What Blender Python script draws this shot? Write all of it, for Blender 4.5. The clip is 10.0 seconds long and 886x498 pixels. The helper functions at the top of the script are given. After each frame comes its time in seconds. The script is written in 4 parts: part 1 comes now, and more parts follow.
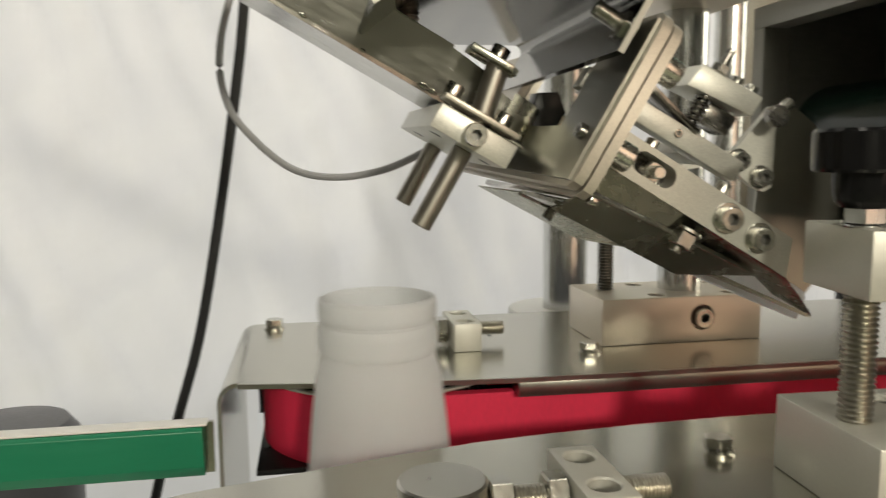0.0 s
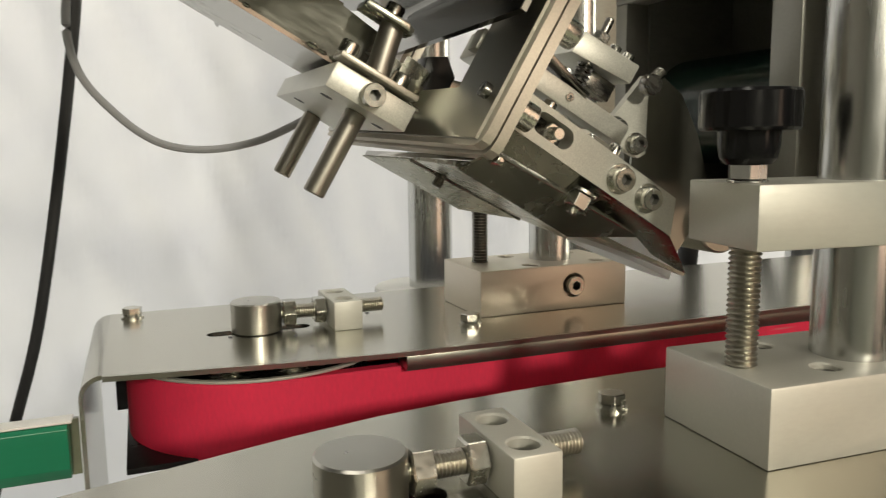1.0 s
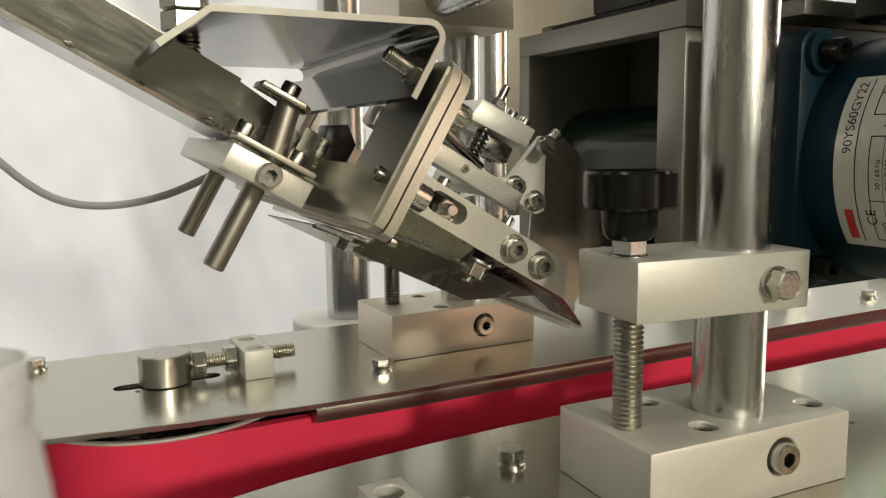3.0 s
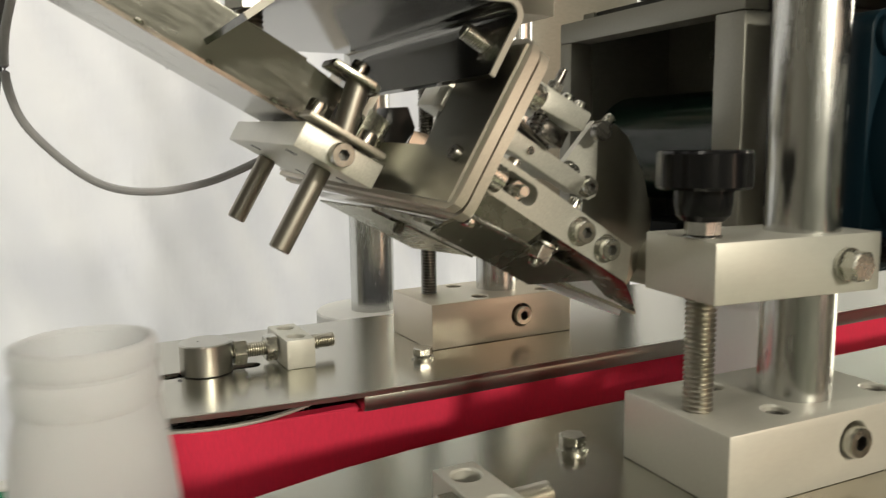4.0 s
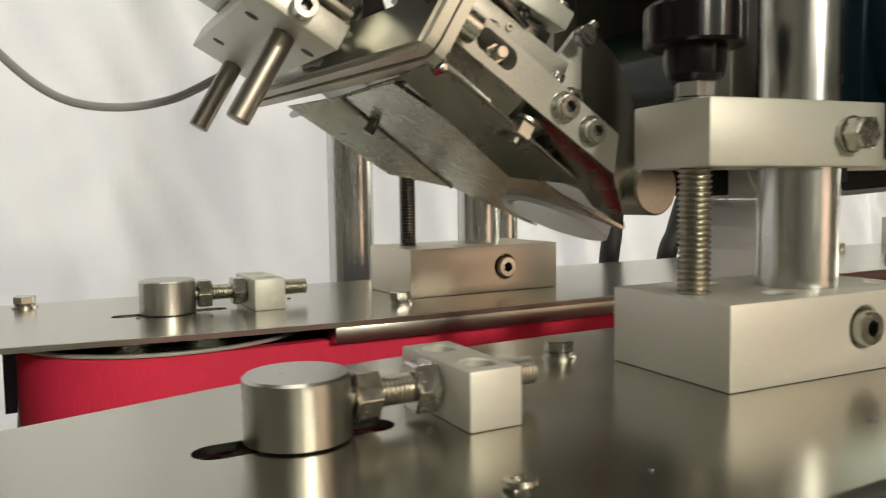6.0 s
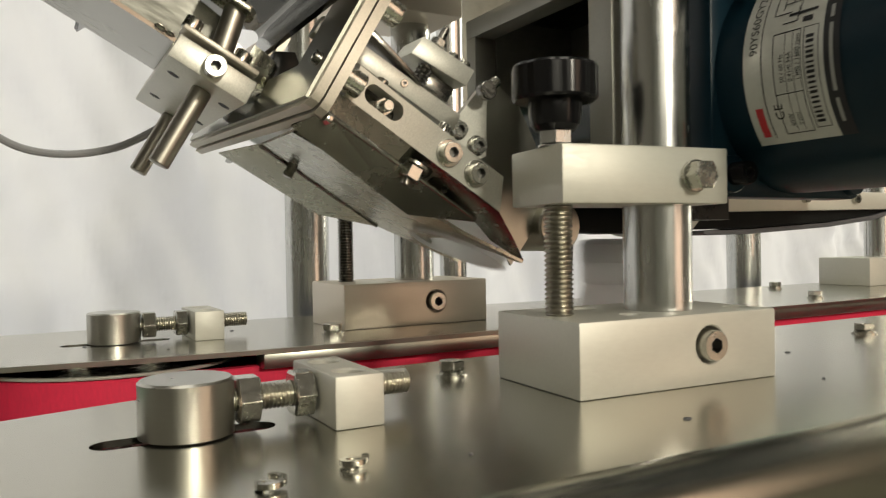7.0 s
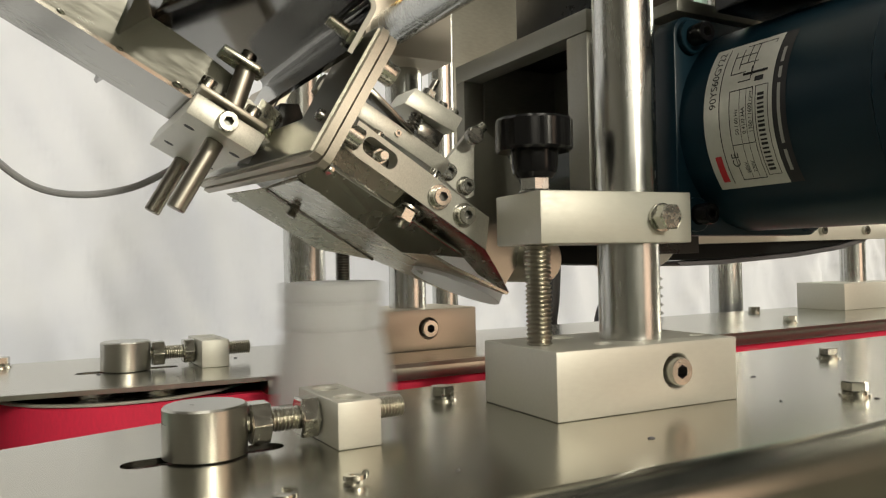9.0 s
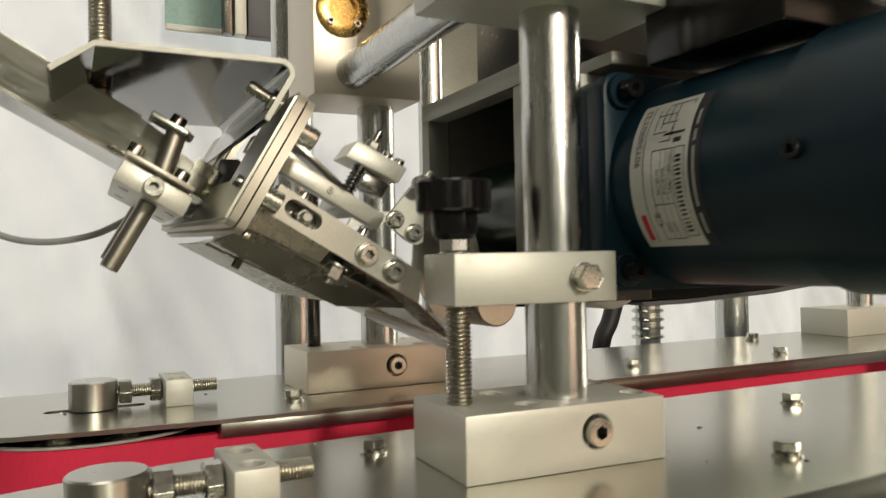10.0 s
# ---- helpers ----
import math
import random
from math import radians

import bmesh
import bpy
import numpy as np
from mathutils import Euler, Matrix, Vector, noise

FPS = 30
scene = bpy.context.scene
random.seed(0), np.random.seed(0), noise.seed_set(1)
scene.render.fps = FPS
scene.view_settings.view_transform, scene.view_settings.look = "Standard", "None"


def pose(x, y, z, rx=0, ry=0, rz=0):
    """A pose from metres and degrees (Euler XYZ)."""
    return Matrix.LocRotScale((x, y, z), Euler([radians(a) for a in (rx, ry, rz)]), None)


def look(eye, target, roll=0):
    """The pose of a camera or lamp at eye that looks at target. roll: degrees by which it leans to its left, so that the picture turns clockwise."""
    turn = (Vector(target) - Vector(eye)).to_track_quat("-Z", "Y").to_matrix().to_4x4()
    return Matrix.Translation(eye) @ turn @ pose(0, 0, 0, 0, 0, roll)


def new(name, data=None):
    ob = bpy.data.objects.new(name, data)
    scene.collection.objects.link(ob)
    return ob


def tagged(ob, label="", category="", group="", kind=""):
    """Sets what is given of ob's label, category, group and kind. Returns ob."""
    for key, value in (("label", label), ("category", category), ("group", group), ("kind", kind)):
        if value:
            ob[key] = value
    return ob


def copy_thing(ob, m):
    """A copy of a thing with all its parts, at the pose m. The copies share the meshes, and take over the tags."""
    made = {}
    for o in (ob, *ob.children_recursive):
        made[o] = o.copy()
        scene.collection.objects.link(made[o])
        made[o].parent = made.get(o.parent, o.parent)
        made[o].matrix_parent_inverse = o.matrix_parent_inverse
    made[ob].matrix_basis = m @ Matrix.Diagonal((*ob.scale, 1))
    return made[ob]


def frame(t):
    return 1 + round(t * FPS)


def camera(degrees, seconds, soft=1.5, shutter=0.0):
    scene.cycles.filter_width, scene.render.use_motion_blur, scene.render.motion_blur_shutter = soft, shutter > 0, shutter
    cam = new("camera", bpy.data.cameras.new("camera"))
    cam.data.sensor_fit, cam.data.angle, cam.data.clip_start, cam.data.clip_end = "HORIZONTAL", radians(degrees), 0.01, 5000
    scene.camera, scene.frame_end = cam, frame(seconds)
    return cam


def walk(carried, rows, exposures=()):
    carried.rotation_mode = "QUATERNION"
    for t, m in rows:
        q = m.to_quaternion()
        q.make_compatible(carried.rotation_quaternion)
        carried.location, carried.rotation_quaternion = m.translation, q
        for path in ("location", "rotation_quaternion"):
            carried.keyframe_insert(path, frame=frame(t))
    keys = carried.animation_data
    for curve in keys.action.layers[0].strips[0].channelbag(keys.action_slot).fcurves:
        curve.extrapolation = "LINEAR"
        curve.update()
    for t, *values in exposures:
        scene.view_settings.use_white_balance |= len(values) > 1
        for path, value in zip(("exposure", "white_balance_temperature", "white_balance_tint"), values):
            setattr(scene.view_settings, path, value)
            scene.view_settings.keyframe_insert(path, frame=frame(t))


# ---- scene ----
cam = camera(60.0, 10.0, 1.15, 0.5)
METRES, EYE, TILT, LEAN, TURN = 0.345, 0.109, 0.0, 0.0, -9.7
ROWS = [
    (0.0, 0.0, 0.0, 0.0, -0.06, -6.86, 0.5),
    (0.5, -0.0338, 0.0044, -0.0092, -7.69, -7.59, 0.7),
    (1.0, -0.0565, 0.0274, -0.0246, -12.0, -7.83, 0.71),
    (1.5, -0.0371, 0.0386, -0.0041, -14.65, -7.91, 0.74),
    (2.0, -0.0283, 0.0308, 0.0149, -16.07, -7.89, 0.72),
    (3.5, -0.0345, 0.001, 0.0544, -17.5, -7.76, 0.76),
    (4.0, -0.0981, 0.0364, 0.0305, -17.72, -7.83, 0.74),
    (4.5, -0.12, 0.0866, -0.0023, -17.94, -7.84, 0.82),
    (5.0, -0.1301, 0.0961, -0.0107, -18.18, -7.37, 0.82),
    (5.5, -0.1332, 0.1031, -0.1028, -18.38, -6.12, 0.91),
    (6.0, -0.073, 0.0751, -0.1432, -18.6, -4.2, 0.83),
    (7.5, 0.0033, -0.1016, -0.1611, -19.3, 0.36, 1.05),
    (8.0, -0.0139, -0.1252, -0.1625, -19.45, 0.69, 1.09),
    (8.5, -0.0288, -0.1281, -0.1605, -19.59, 0.75, 1.1),
    (9.0, -0.0315, -0.1311, -0.1409, -19.63, 0.92, 1.18),
    (9.5, 0.009, -0.1301, -0.1261, -18.89, 1.05, 1.22),
    (10.0, 0.1013, -0.1876, -0.0748, -16.43, 1.06, 1.16),
]
walk(cam, [(t, pose(0, 0, EYE, TILT, LEAN, TURN) @ pose(METRES * x, METRES * y, METRES * z, 90 + pitch, roll, yaw)) for t, x, y, z, yaw, pitch, roll in ROWS],
     [(0.0, -0.14), (1.0, -0.08), (3.5, 0.01), (5.5, -0.04), (7.5, -0.12), (10.0, -0.11)])

# ---- light ----
world = bpy.data.worlds.new("world")
scene.world = world
world.use_nodes = True
world.node_tree.nodes["Background"].inputs[0].default_value = (0.9, 0.95, 1.0, 1)
world.node_tree.nodes["Background"].inputs[1].default_value = 0.05


def lamp(name, eye, target, sx, sy, watts, colour):
    d = bpy.data.lights.new(name, "AREA")
    d.shape, d.size, d.size_y, d.energy, d.color = "RECTANGLE", sx, sy, watts, colour
    ob = new(name, d)
    ob.matrix_world = look(eye, target)
    return ob


# daylight: small window behind the camera and cloth curtain; all other lamps are added
WARM = (1.0, 0.935, 0.765)
# soft fill lamp added at left front; no large window is known there
lamp("front_fill_light", (-0.6, -2.55, 1.05), (0.15, 0.3, 0.0), 1.2, 0.9, 7, WARM)
lamp("small_window_daylight", (0.36, -2.59, 0.94), (0.2, 0.3, 0.0), 0.22, 0.22, 46, WARM)
# fill lamp added on the right to brighten the near plate
lamp("side_fill_light", (3.1, 0.45, 0.75), (0.2, 0.2, 0.05), 1.1, 1.2, 34, WARM)
lamp("back_daylight", (0.3, 2.5, 0.6), (0.3, 0.0, 0.4), 4.0, 2.6, 74, (1.0, 0.985, 0.965))
# warm lamp added for copper reflections on far blocks; the doorway is invented
lamp("warm_reflection_light", (1.85, -2.59, 0.6), (0.2, 0.4, 0.1), 1.5, 2.0, 20, (1.0, 0.69, 0.48))
# weak overhead fill, added without any known ceiling lamp
lamp("ceiling_fill_light", (-0.5, -0.4, 2.14), (-0.5, -0.4, 0), 1.5, 0.3, 5, WARM)
lamp("ceiling_fill_light", (0.4, 0.55, 2.14), (0.4, 0.55, 0), 1.5, 0.3, 7, WARM)


# ---- materials ----
def material(name, colour, rough=0.5, metal=0.0, grain=(40, 40, 40), vary=0.12, bump=0.05, rough_vary=0.1, coat=0.0, stain=0.0,
             transmission=0.0, ior=1.45, stain_colour=(0.1, 0.09, 0.07), spec=0.5):
    m = bpy.data.materials.new(name)
    m.use_nodes = True
    nt = m.node_tree
    n, l = nt.nodes, nt.links
    p = n["Principled BSDF"]
    p.inputs["Metallic"].default_value = metal
    p.inputs["Coat Weight"].default_value = coat
    p.inputs["Transmission Weight"].default_value = transmission
    p.inputs["IOR"].default_value = ior
    p.inputs["Specular IOR Level"].default_value = spec
    tc = n.new("ShaderNodeTexCoord")
    mp = n.new("ShaderNodeMapping")
    mp.inputs["Scale"].default_value = grain
    l.new(tc.outputs["Object"], mp.inputs["Vector"])
    fine = n.new("ShaderNodeTexNoise")
    fine.inputs["Scale"].default_value = 8.0
    fine.inputs["Detail"].default_value = 4.0
    l.new(mp.outputs[0], fine.inputs["Vector"])
    big = n.new("ShaderNodeTexNoise")
    big.inputs["Scale"].default_value = 22.0
    big.inputs["Detail"].default_value = 5.0
    l.new(tc.outputs["Object"], big.inputs["Vector"])
    mix = n.new("ShaderNodeMath")
    mix.operation = "ADD"
    l.new(fine.outputs["Fac"], mix.inputs[0])
    l.new(big.outputs["Fac"], mix.inputs[1])
    ramp = n.new("ShaderNodeMapRange")
    ramp.inputs["From Min"].default_value, ramp.inputs["From Max"].default_value = 0.6, 1.4
    ramp.inputs["To Min"].default_value, ramp.inputs["To Max"].default_value = 1 - vary, 1 + vary
    l.new(mix.outputs[0], ramp.inputs["Value"])
    col = n.new("ShaderNodeVectorMath")
    col.operation = "SCALE"
    col.inputs[0].default_value = colour
    l.new(ramp.outputs[0], col.inputs["Scale"])
    out = col.outputs[0]
    if stain:
        st = n.new("ShaderNodeTexNoise")
        st.inputs["Scale"].default_value, st.inputs["Detail"].default_value = 60.0, 6.0
        l.new(tc.outputs["Object"], st.inputs["Vector"])
        sr = n.new("ShaderNodeMapRange")
        sr.inputs["From Min"].default_value, sr.inputs["From Max"].default_value = 0.62, 0.72
        sr.inputs["To Max"].default_value = stain
        l.new(st.outputs["Fac"], sr.inputs["Value"])
        mx = n.new("ShaderNodeMix")
        mx.data_type = "RGBA"
        l.new(sr.outputs[0], mx.inputs["Factor"])
        l.new(out, mx.inputs["A"])
        mx.inputs["B"].default_value = (*stain_colour, 1)
        out = mx.outputs["Result"]
    l.new(out, p.inputs["Base Color"])
    rr = n.new("ShaderNodeMapRange")
    rr.inputs["From Min"].default_value, rr.inputs["From Max"].default_value = 0.7, 1.3
    rr.inputs["To Min"].default_value, rr.inputs["To Max"].default_value = max(rough - rough_vary, 0.02), rough + rough_vary
    l.new(mix.outputs[0], rr.inputs["Value"])
    l.new(rr.outputs[0], p.inputs["Roughness"])
    if bump:
        b = n.new("ShaderNodeBump")
        b.inputs["Strength"].default_value = bump
        b.inputs["Distance"].default_value = 0.0006
        l.new(fine.outputs["Fac"], b.inputs["Height"])
        l.new(b.outputs[0], p.inputs["Normal"])
    return m


ALU = material("satin_aluminium", (0.62, 0.61, 0.55), 0.48, 0.45, (30, 90, 90), 0.05, 0.05, 0.06)
# aluminium darkened for the shade on the drive frame; also a dull hood edge
ALU_DULL_SHADED = material("dull_shaded_aluminium", (0.34, 0.335, 0.30), 0.45, 0.5, (30, 90, 90), 0.07, 0.05, 0.06)
# aluminium coloured tan for the warm reflection on the far blocks
ALU_TINTED = material("warm_tinted_aluminium", (0.67, 0.61, 0.52), 0.44, 0.8, (12, 60, 60), 0.03, 0.0, 0.03)
ALU_SAWN = material("sawn_aluminium", (0.66, 0.65, 0.59), 0.42, 0.55, (220, 220, 220), 0.20, 0.08, 0.10)
DECK = material("brushed_stainless_sheet", (0.475, 0.465, 0.405), 0.23, 1.0, (9, 160, 160), 0.04, 0.001, 0.02, stain=0.10)
SHEET = material("mirror_stainless_sheet", (0.46, 0.445, 0.40), 0.16, 1.0, (10, 60, 60), 0.08, 0.006, 0.04, stain=0.05)
SHAFT = material("ground_steel_shaft", (0.56, 0.565, 0.55), 0.25, 1.0, (60, 60, 8), 0.05, 0.02, 0.05)
STEEL = material("turned_stainless", (0.50, 0.49, 0.45), 0.30, 1.0, (10, 10, 90), 0.04, 0.0, 0.04)
BOLT = material("bright_bolt_steel", (0.54, 0.53, 0.48), 0.24, 1.0, (60, 60, 60), 0.10, 0.0, 0.06)
NICKEL = material("yellowed_zinc_thread", (0.46, 0.44, 0.38), 0.33, 1.0, (60, 60, 60), 0.12, 0.0, 0.05)
EDGE = material("cut_sheet_edge", (0.54, 0.50, 0.43), 0.45, 0.75, (200, 200, 200), 0.18, 0.06, 0.1)
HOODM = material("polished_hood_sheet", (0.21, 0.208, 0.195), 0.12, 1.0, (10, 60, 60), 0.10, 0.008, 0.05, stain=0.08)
UNDER = material("satin_stainless_underside", (0.47, 0.465, 0.40), 0.27, 1.0, (20, 20, 20), 0.08, 0.0, 0.03)
GUARD = material("smooth_guard_sheet", (0.34, 0.335, 0.29), 0.30, 1.0, (20, 20, 20), 0.06, 0.0, 0.02)
TRACKM = material("satin_track_sheet", (0.34, 0.335, 0.30), 0.24, 1.0, (10, 60, 60), 0.12, 0.008, 0.06, stain=0.05)
BELTBLACK = material("matt_black_rubber", (0.006, 0.007, 0.007), 0.55, 0.0, (60, 60, 60), 0.2, 0.02, 0.1, spec=0.15)
DARKSTEEL = material("dark_stainless", (0.22, 0.21, 0.19), 0.25, 1.0, (20, 60, 60), 0.15, 0.05, 0.08)
BLACK = material("black_plastic", (0.007, 0.007, 0.008), 0.20, 0.0, (60, 60, 60), 0.1, 0.0, 0.04, spec=0.35)
RUBBER = material("black_rubber", (0.02, 0.02, 0.021), 0.55, 0.0, (60, 60, 60), 0.25, 0.1, 0.1)
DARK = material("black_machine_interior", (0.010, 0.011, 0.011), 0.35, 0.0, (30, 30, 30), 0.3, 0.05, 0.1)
GREENBLACK = material("green_black_enamel", (0.006, 0.02, 0.014), 0.2, 0.0, (30, 30, 30), 0.2, 0.03, 0.08)
RED = material("red_foam_belt", (0.76, 0.036, 0.09), 0.62, 0.0, (90, 90, 30), 0.10, 0.12, 0.1, spec=0.3)
REDSEAM = material("pale_belt_seam", (0.66, 0.14, 0.16), 0.7, 0.0, (90, 90, 30), 0.10, 0.12, 0.1)
NAVY = material("navy_blue_motor_paint", (0.005, 0.021, 0.034), 0.34, 0.0, (120, 120, 120), 0.10, 0.0, 0.04, spec=0.28)
LABEL = material("silver_white_label", (0.60, 0.60, 0.57), 0.35, 0.15, (60, 60, 60), 0.05, 0.0, 0.05)
INK = material("black_ink", (0.02, 0.02, 0.025), 0.5, 0.0, bump=0)
REDINK = material("red_ink", (0.55, 0.04, 0.05), 0.5, 0.0, bump=0)
PALEINK = material("pale_ink", (0.34, 0.34, 0.33), 0.5, 0.0, bump=0)
FROST = material("frosted_plastic", (0.96, 0.965, 0.965), 0.42, 0.0, (60, 60, 60), 0.02, 0.02, 0.04, transmission=0.32, ior=1.15)
nt = FROST.node_tree
tr = nt.nodes.new("ShaderNodeBsdfTranslucent")
tr.inputs["Color"].default_value = (0.96, 0.97, 0.98, 1)
ms = nt.nodes.new("ShaderNodeMixShader")
ms.inputs[0].default_value = 0.66
nt.links.new(nt.nodes["Principled BSDF"].outputs[0], ms.inputs[1])
nt.links.new(tr.outputs[0], ms.inputs[2])
nt.links.new(ms.outputs[0], nt.nodes["Material Output"].inputs["Surface"])
WHITECAP = material("milky_plastic_cap", (0.85, 0.84, 0.80), 0.4, 0.0, (60, 60, 60), 0.03, 0.02, 0.04, transmission=0.25)
GREEN = material("green_plastic_rail", (0.010, 0.20, 0.10), 0.35, 0.0, (8, 60, 60), 0.06, 0.03, 0.06)
WHITE = material("white_plastic", (0.78, 0.77, 0.74), 0.4, 0.0, (30, 30, 30), 0.04, 0.03, 0.06)
CLOTH = material("white_curtain_cloth", (0.80, 0.80, 0.81), 0.9, 0.0, (1.6, 0.8, 0.7), 0.03, 1.0, 0.05, spec=0.1)
nt = CLOTH.node_tree
tr = nt.nodes.new("ShaderNodeBsdfTranslucent")
tr.inputs["Color"].default_value = (0.86, 0.86, 0.86, 1)
ms = nt.nodes.new("ShaderNodeMixShader")
ms.inputs[0].default_value = 0.42
for nd in nt.nodes:
    if nd.bl_idname == "ShaderNodeBump":
        nd.inputs["Distance"].default_value = 0.008
        nd.inputs["Strength"].default_value = 0.5
        nt.links.new(nd.outputs[0], tr.inputs["Normal"])
nt.links.new(nt.nodes["Principled BSDF"].outputs[0], ms.inputs[1])
nt.links.new(tr.outputs[0], ms.inputs[2])
nt.links.new(ms.outputs[0], nt.nodes["Material Output"].inputs["Surface"])
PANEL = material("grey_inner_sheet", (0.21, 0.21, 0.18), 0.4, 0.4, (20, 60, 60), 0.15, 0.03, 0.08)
BRASS = material("brass", (0.65, 0.42, 0.14), 0.25, 1.0, (60, 60, 60), 0.1, 0.05, 0.1)
TEAL = material("pale_teal_acrylic", (0.42, 0.62, 0.58), 0.3, 0.0, (20, 20, 20), 0.08, 0.0, 0.1)
WALL = material("hall_wall_paint", (0.26, 0.25, 0.22), 0.8, 0.0, (10, 10, 10), 0.06, 0.1, 0.05)
ROOF = material("dark_hall_ceiling", (0.10, 0.10, 0.10), 0.8, 0.0, (10, 10, 10), 0.1, 0.1, 0.05)
BEIGE = material("pale_hall_wall", (0.46, 0.45, 0.40), 0.8, 0.0, (10, 10, 10), 0.06, 0.1, 0.05)
# darker steel for socket recesses, with their shade put into the colour
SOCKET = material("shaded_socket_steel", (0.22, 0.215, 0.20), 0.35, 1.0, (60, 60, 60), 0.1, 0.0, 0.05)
PIN = material("dark_drawn_steel", (0.34, 0.32, 0.28), 0.40, 1.0, (10, 10, 90), 0.03, 0.0, 0.02)
FLOOR = material("green_painted_floor", (0.29, 0.33, 0.24), 0.6, 0.0, (20, 20, 20), 0.2, 0.15, 0.15, stain=0.3)
GREY = material("grey_plastic_tube", (0.30, 0.30, 0.31), 0.35, 0.0, (60, 60, 60), 0.05, 0.0, 0.05)
DGREY = material("dark_grey_paint", (0.10, 0.10, 0.11), 0.4, 0.0, (60, 60, 60), 0.1, 0.05, 0.08)
GLOW = bpy.data.materials.new("lamp_diffuser")
GLOW.use_nodes = True
GLOW.node_tree.nodes["Principled BSDF"].inputs["Emission Color"].default_value = (1, 0.97, 0.9, 1)
GLOW.node_tree.nodes["Principled BSDF"].inputs["Emission Strength"].default_value = 2.5


# ---- mesh helpers: all sizes in millimetres ----
def thing(name, m, label, category, group="", kind=""):
    ob = new(name)
    ob.empty_display_size = 0.01
    ob.matrix_world = m
    return tagged(ob, label, category, group, kind)


def at(x, y, z, rx=0, ry=0, rz=0):
    return pose(x / 1000, y / 1000, z / 1000, rx, ry, rz)


def part(name, bm, mat, parent=None, label="", m=None, smooth=27):
    bmesh.ops.recalc_face_normals(bm, faces=bm.faces)
    bmesh.ops.scale(bm, vec=(0.001, 0.001, 0.001), verts=bm.verts)
    me = bpy.data.meshes.new(name)
    bm.to_mesh(me)
    bm.free()
    me.materials.append(mat)
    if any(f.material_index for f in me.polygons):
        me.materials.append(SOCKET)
    me.polygons.foreach_set("use_smooth", [True] * len(me.polygons))
    me.set_sharp_from_angle(angle=radians(smooth))
    ob = new(name, me)
    if parent is not None:
        ob.parent = parent
    if m is not None:
        ob.matrix_local = m
    if label:
        tagged(ob, label)
    return ob


def again(ob, m):
    """Another part on the same mesh."""
    o = ob.copy()
    scene.collection.objects.link(o)
    o.matrix_local = m
    return o


def box(x0, x1, y0, y1, z0, z1, bevel=0.0, bm=None, seg=2):
    own = bmesh.new()
    bmesh.ops.create_cube(own, size=1, matrix=Matrix.LocRotScale(((x0 + x1) / 2, (y0 + y1) / 2, (z0 + z1) / 2), None, (x1 - x0, y1 - y0, z1 - z0)))
    if bevel:
        bmesh.ops.bevel(own, geom=own.edges[:], offset=bevel, segments=seg, affect="EDGES", profile=0.5)
    return merge(bm, own)


def merge(bm, own, m=None):
    if m is not None:
        bmesh.ops.transform(own, matrix=m, verts=own.verts)
    if bm is None:
        return own
    me = bpy.data.meshes.new("tmp")
    own.to_mesh(me)
    own.free()
    bm.from_mesh(me)
    bpy.data.meshes.remove(me)
    return bm


def along(p0, p1):
    d = Vector(p1) - Vector(p0)
    return Matrix.Translation(p0) @ d.to_track_quat("Z", "Y").to_matrix().to_4x4(), d.length


def lathe(profile, seg=32, m=None, bm=None, cut=None, inner=100000):
    """profile: (radius, height) from axis to axis; cut(i, angle, r): changes the radius; rings from inner on take the socket's material."""
    own = bmesh.new()
    rings = []
    for i, (r, h) in enumerate(profile):
        if r < 1e-6:
            rings.append([own.verts.new((0, 0, h))])
        else:
            ring = []
            for k in range(seg):
                a = 2 * math.pi * k / seg
                q = cut(i, a, r) if cut else r
                ring.append(own.verts.new((q * math.cos(a), q * math.sin(a), h)))
            rings.append(ring)
    for i, (a, b) in enumerate(zip(rings, rings[1:])):
        for k in range(seg):
            j = (k + 1) % seg
            q = [a[k % len(a)], a[j % len(a)], b[j % len(b)], b[k % len(b)]]
            q = list(dict.fromkeys(q))
            if len(q) > 2:
                own.faces.new(q).material_index = int(i >= inner)
    return merge(bm, own, m)


def rod(p0, p1, r, seg=24, chamfer=0.4, bm=None):
    m, n = along(p0, p1)
    c = min(chamfer, r * 0.5, n * 0.4)
    return lathe([(0, 0), (r - c, 0), (r, c), (r, n - c), (r - c, n), (0, n)], seg, m, bm)


def thread(p0, p1, r, pitch=1.5, seg=20, bm=None):
    m, n = along(p0, p1)
    prof, h = [(0, 0), (r * 0.8, 0)], 0.0
    while h + pitch <= n:
        prof += [(r * 0.84, h + 0.02 * pitch), (r * 0.86, h + 0.15 * pitch), (r, h + 0.48 * pitch), (r, h + 0.62 * pitch), (r * 0.86, h + 0.95 * pitch)]
        h += pitch
    return lathe(prof + [(r * 0.8, n), (0, n)], seg, m, bm)


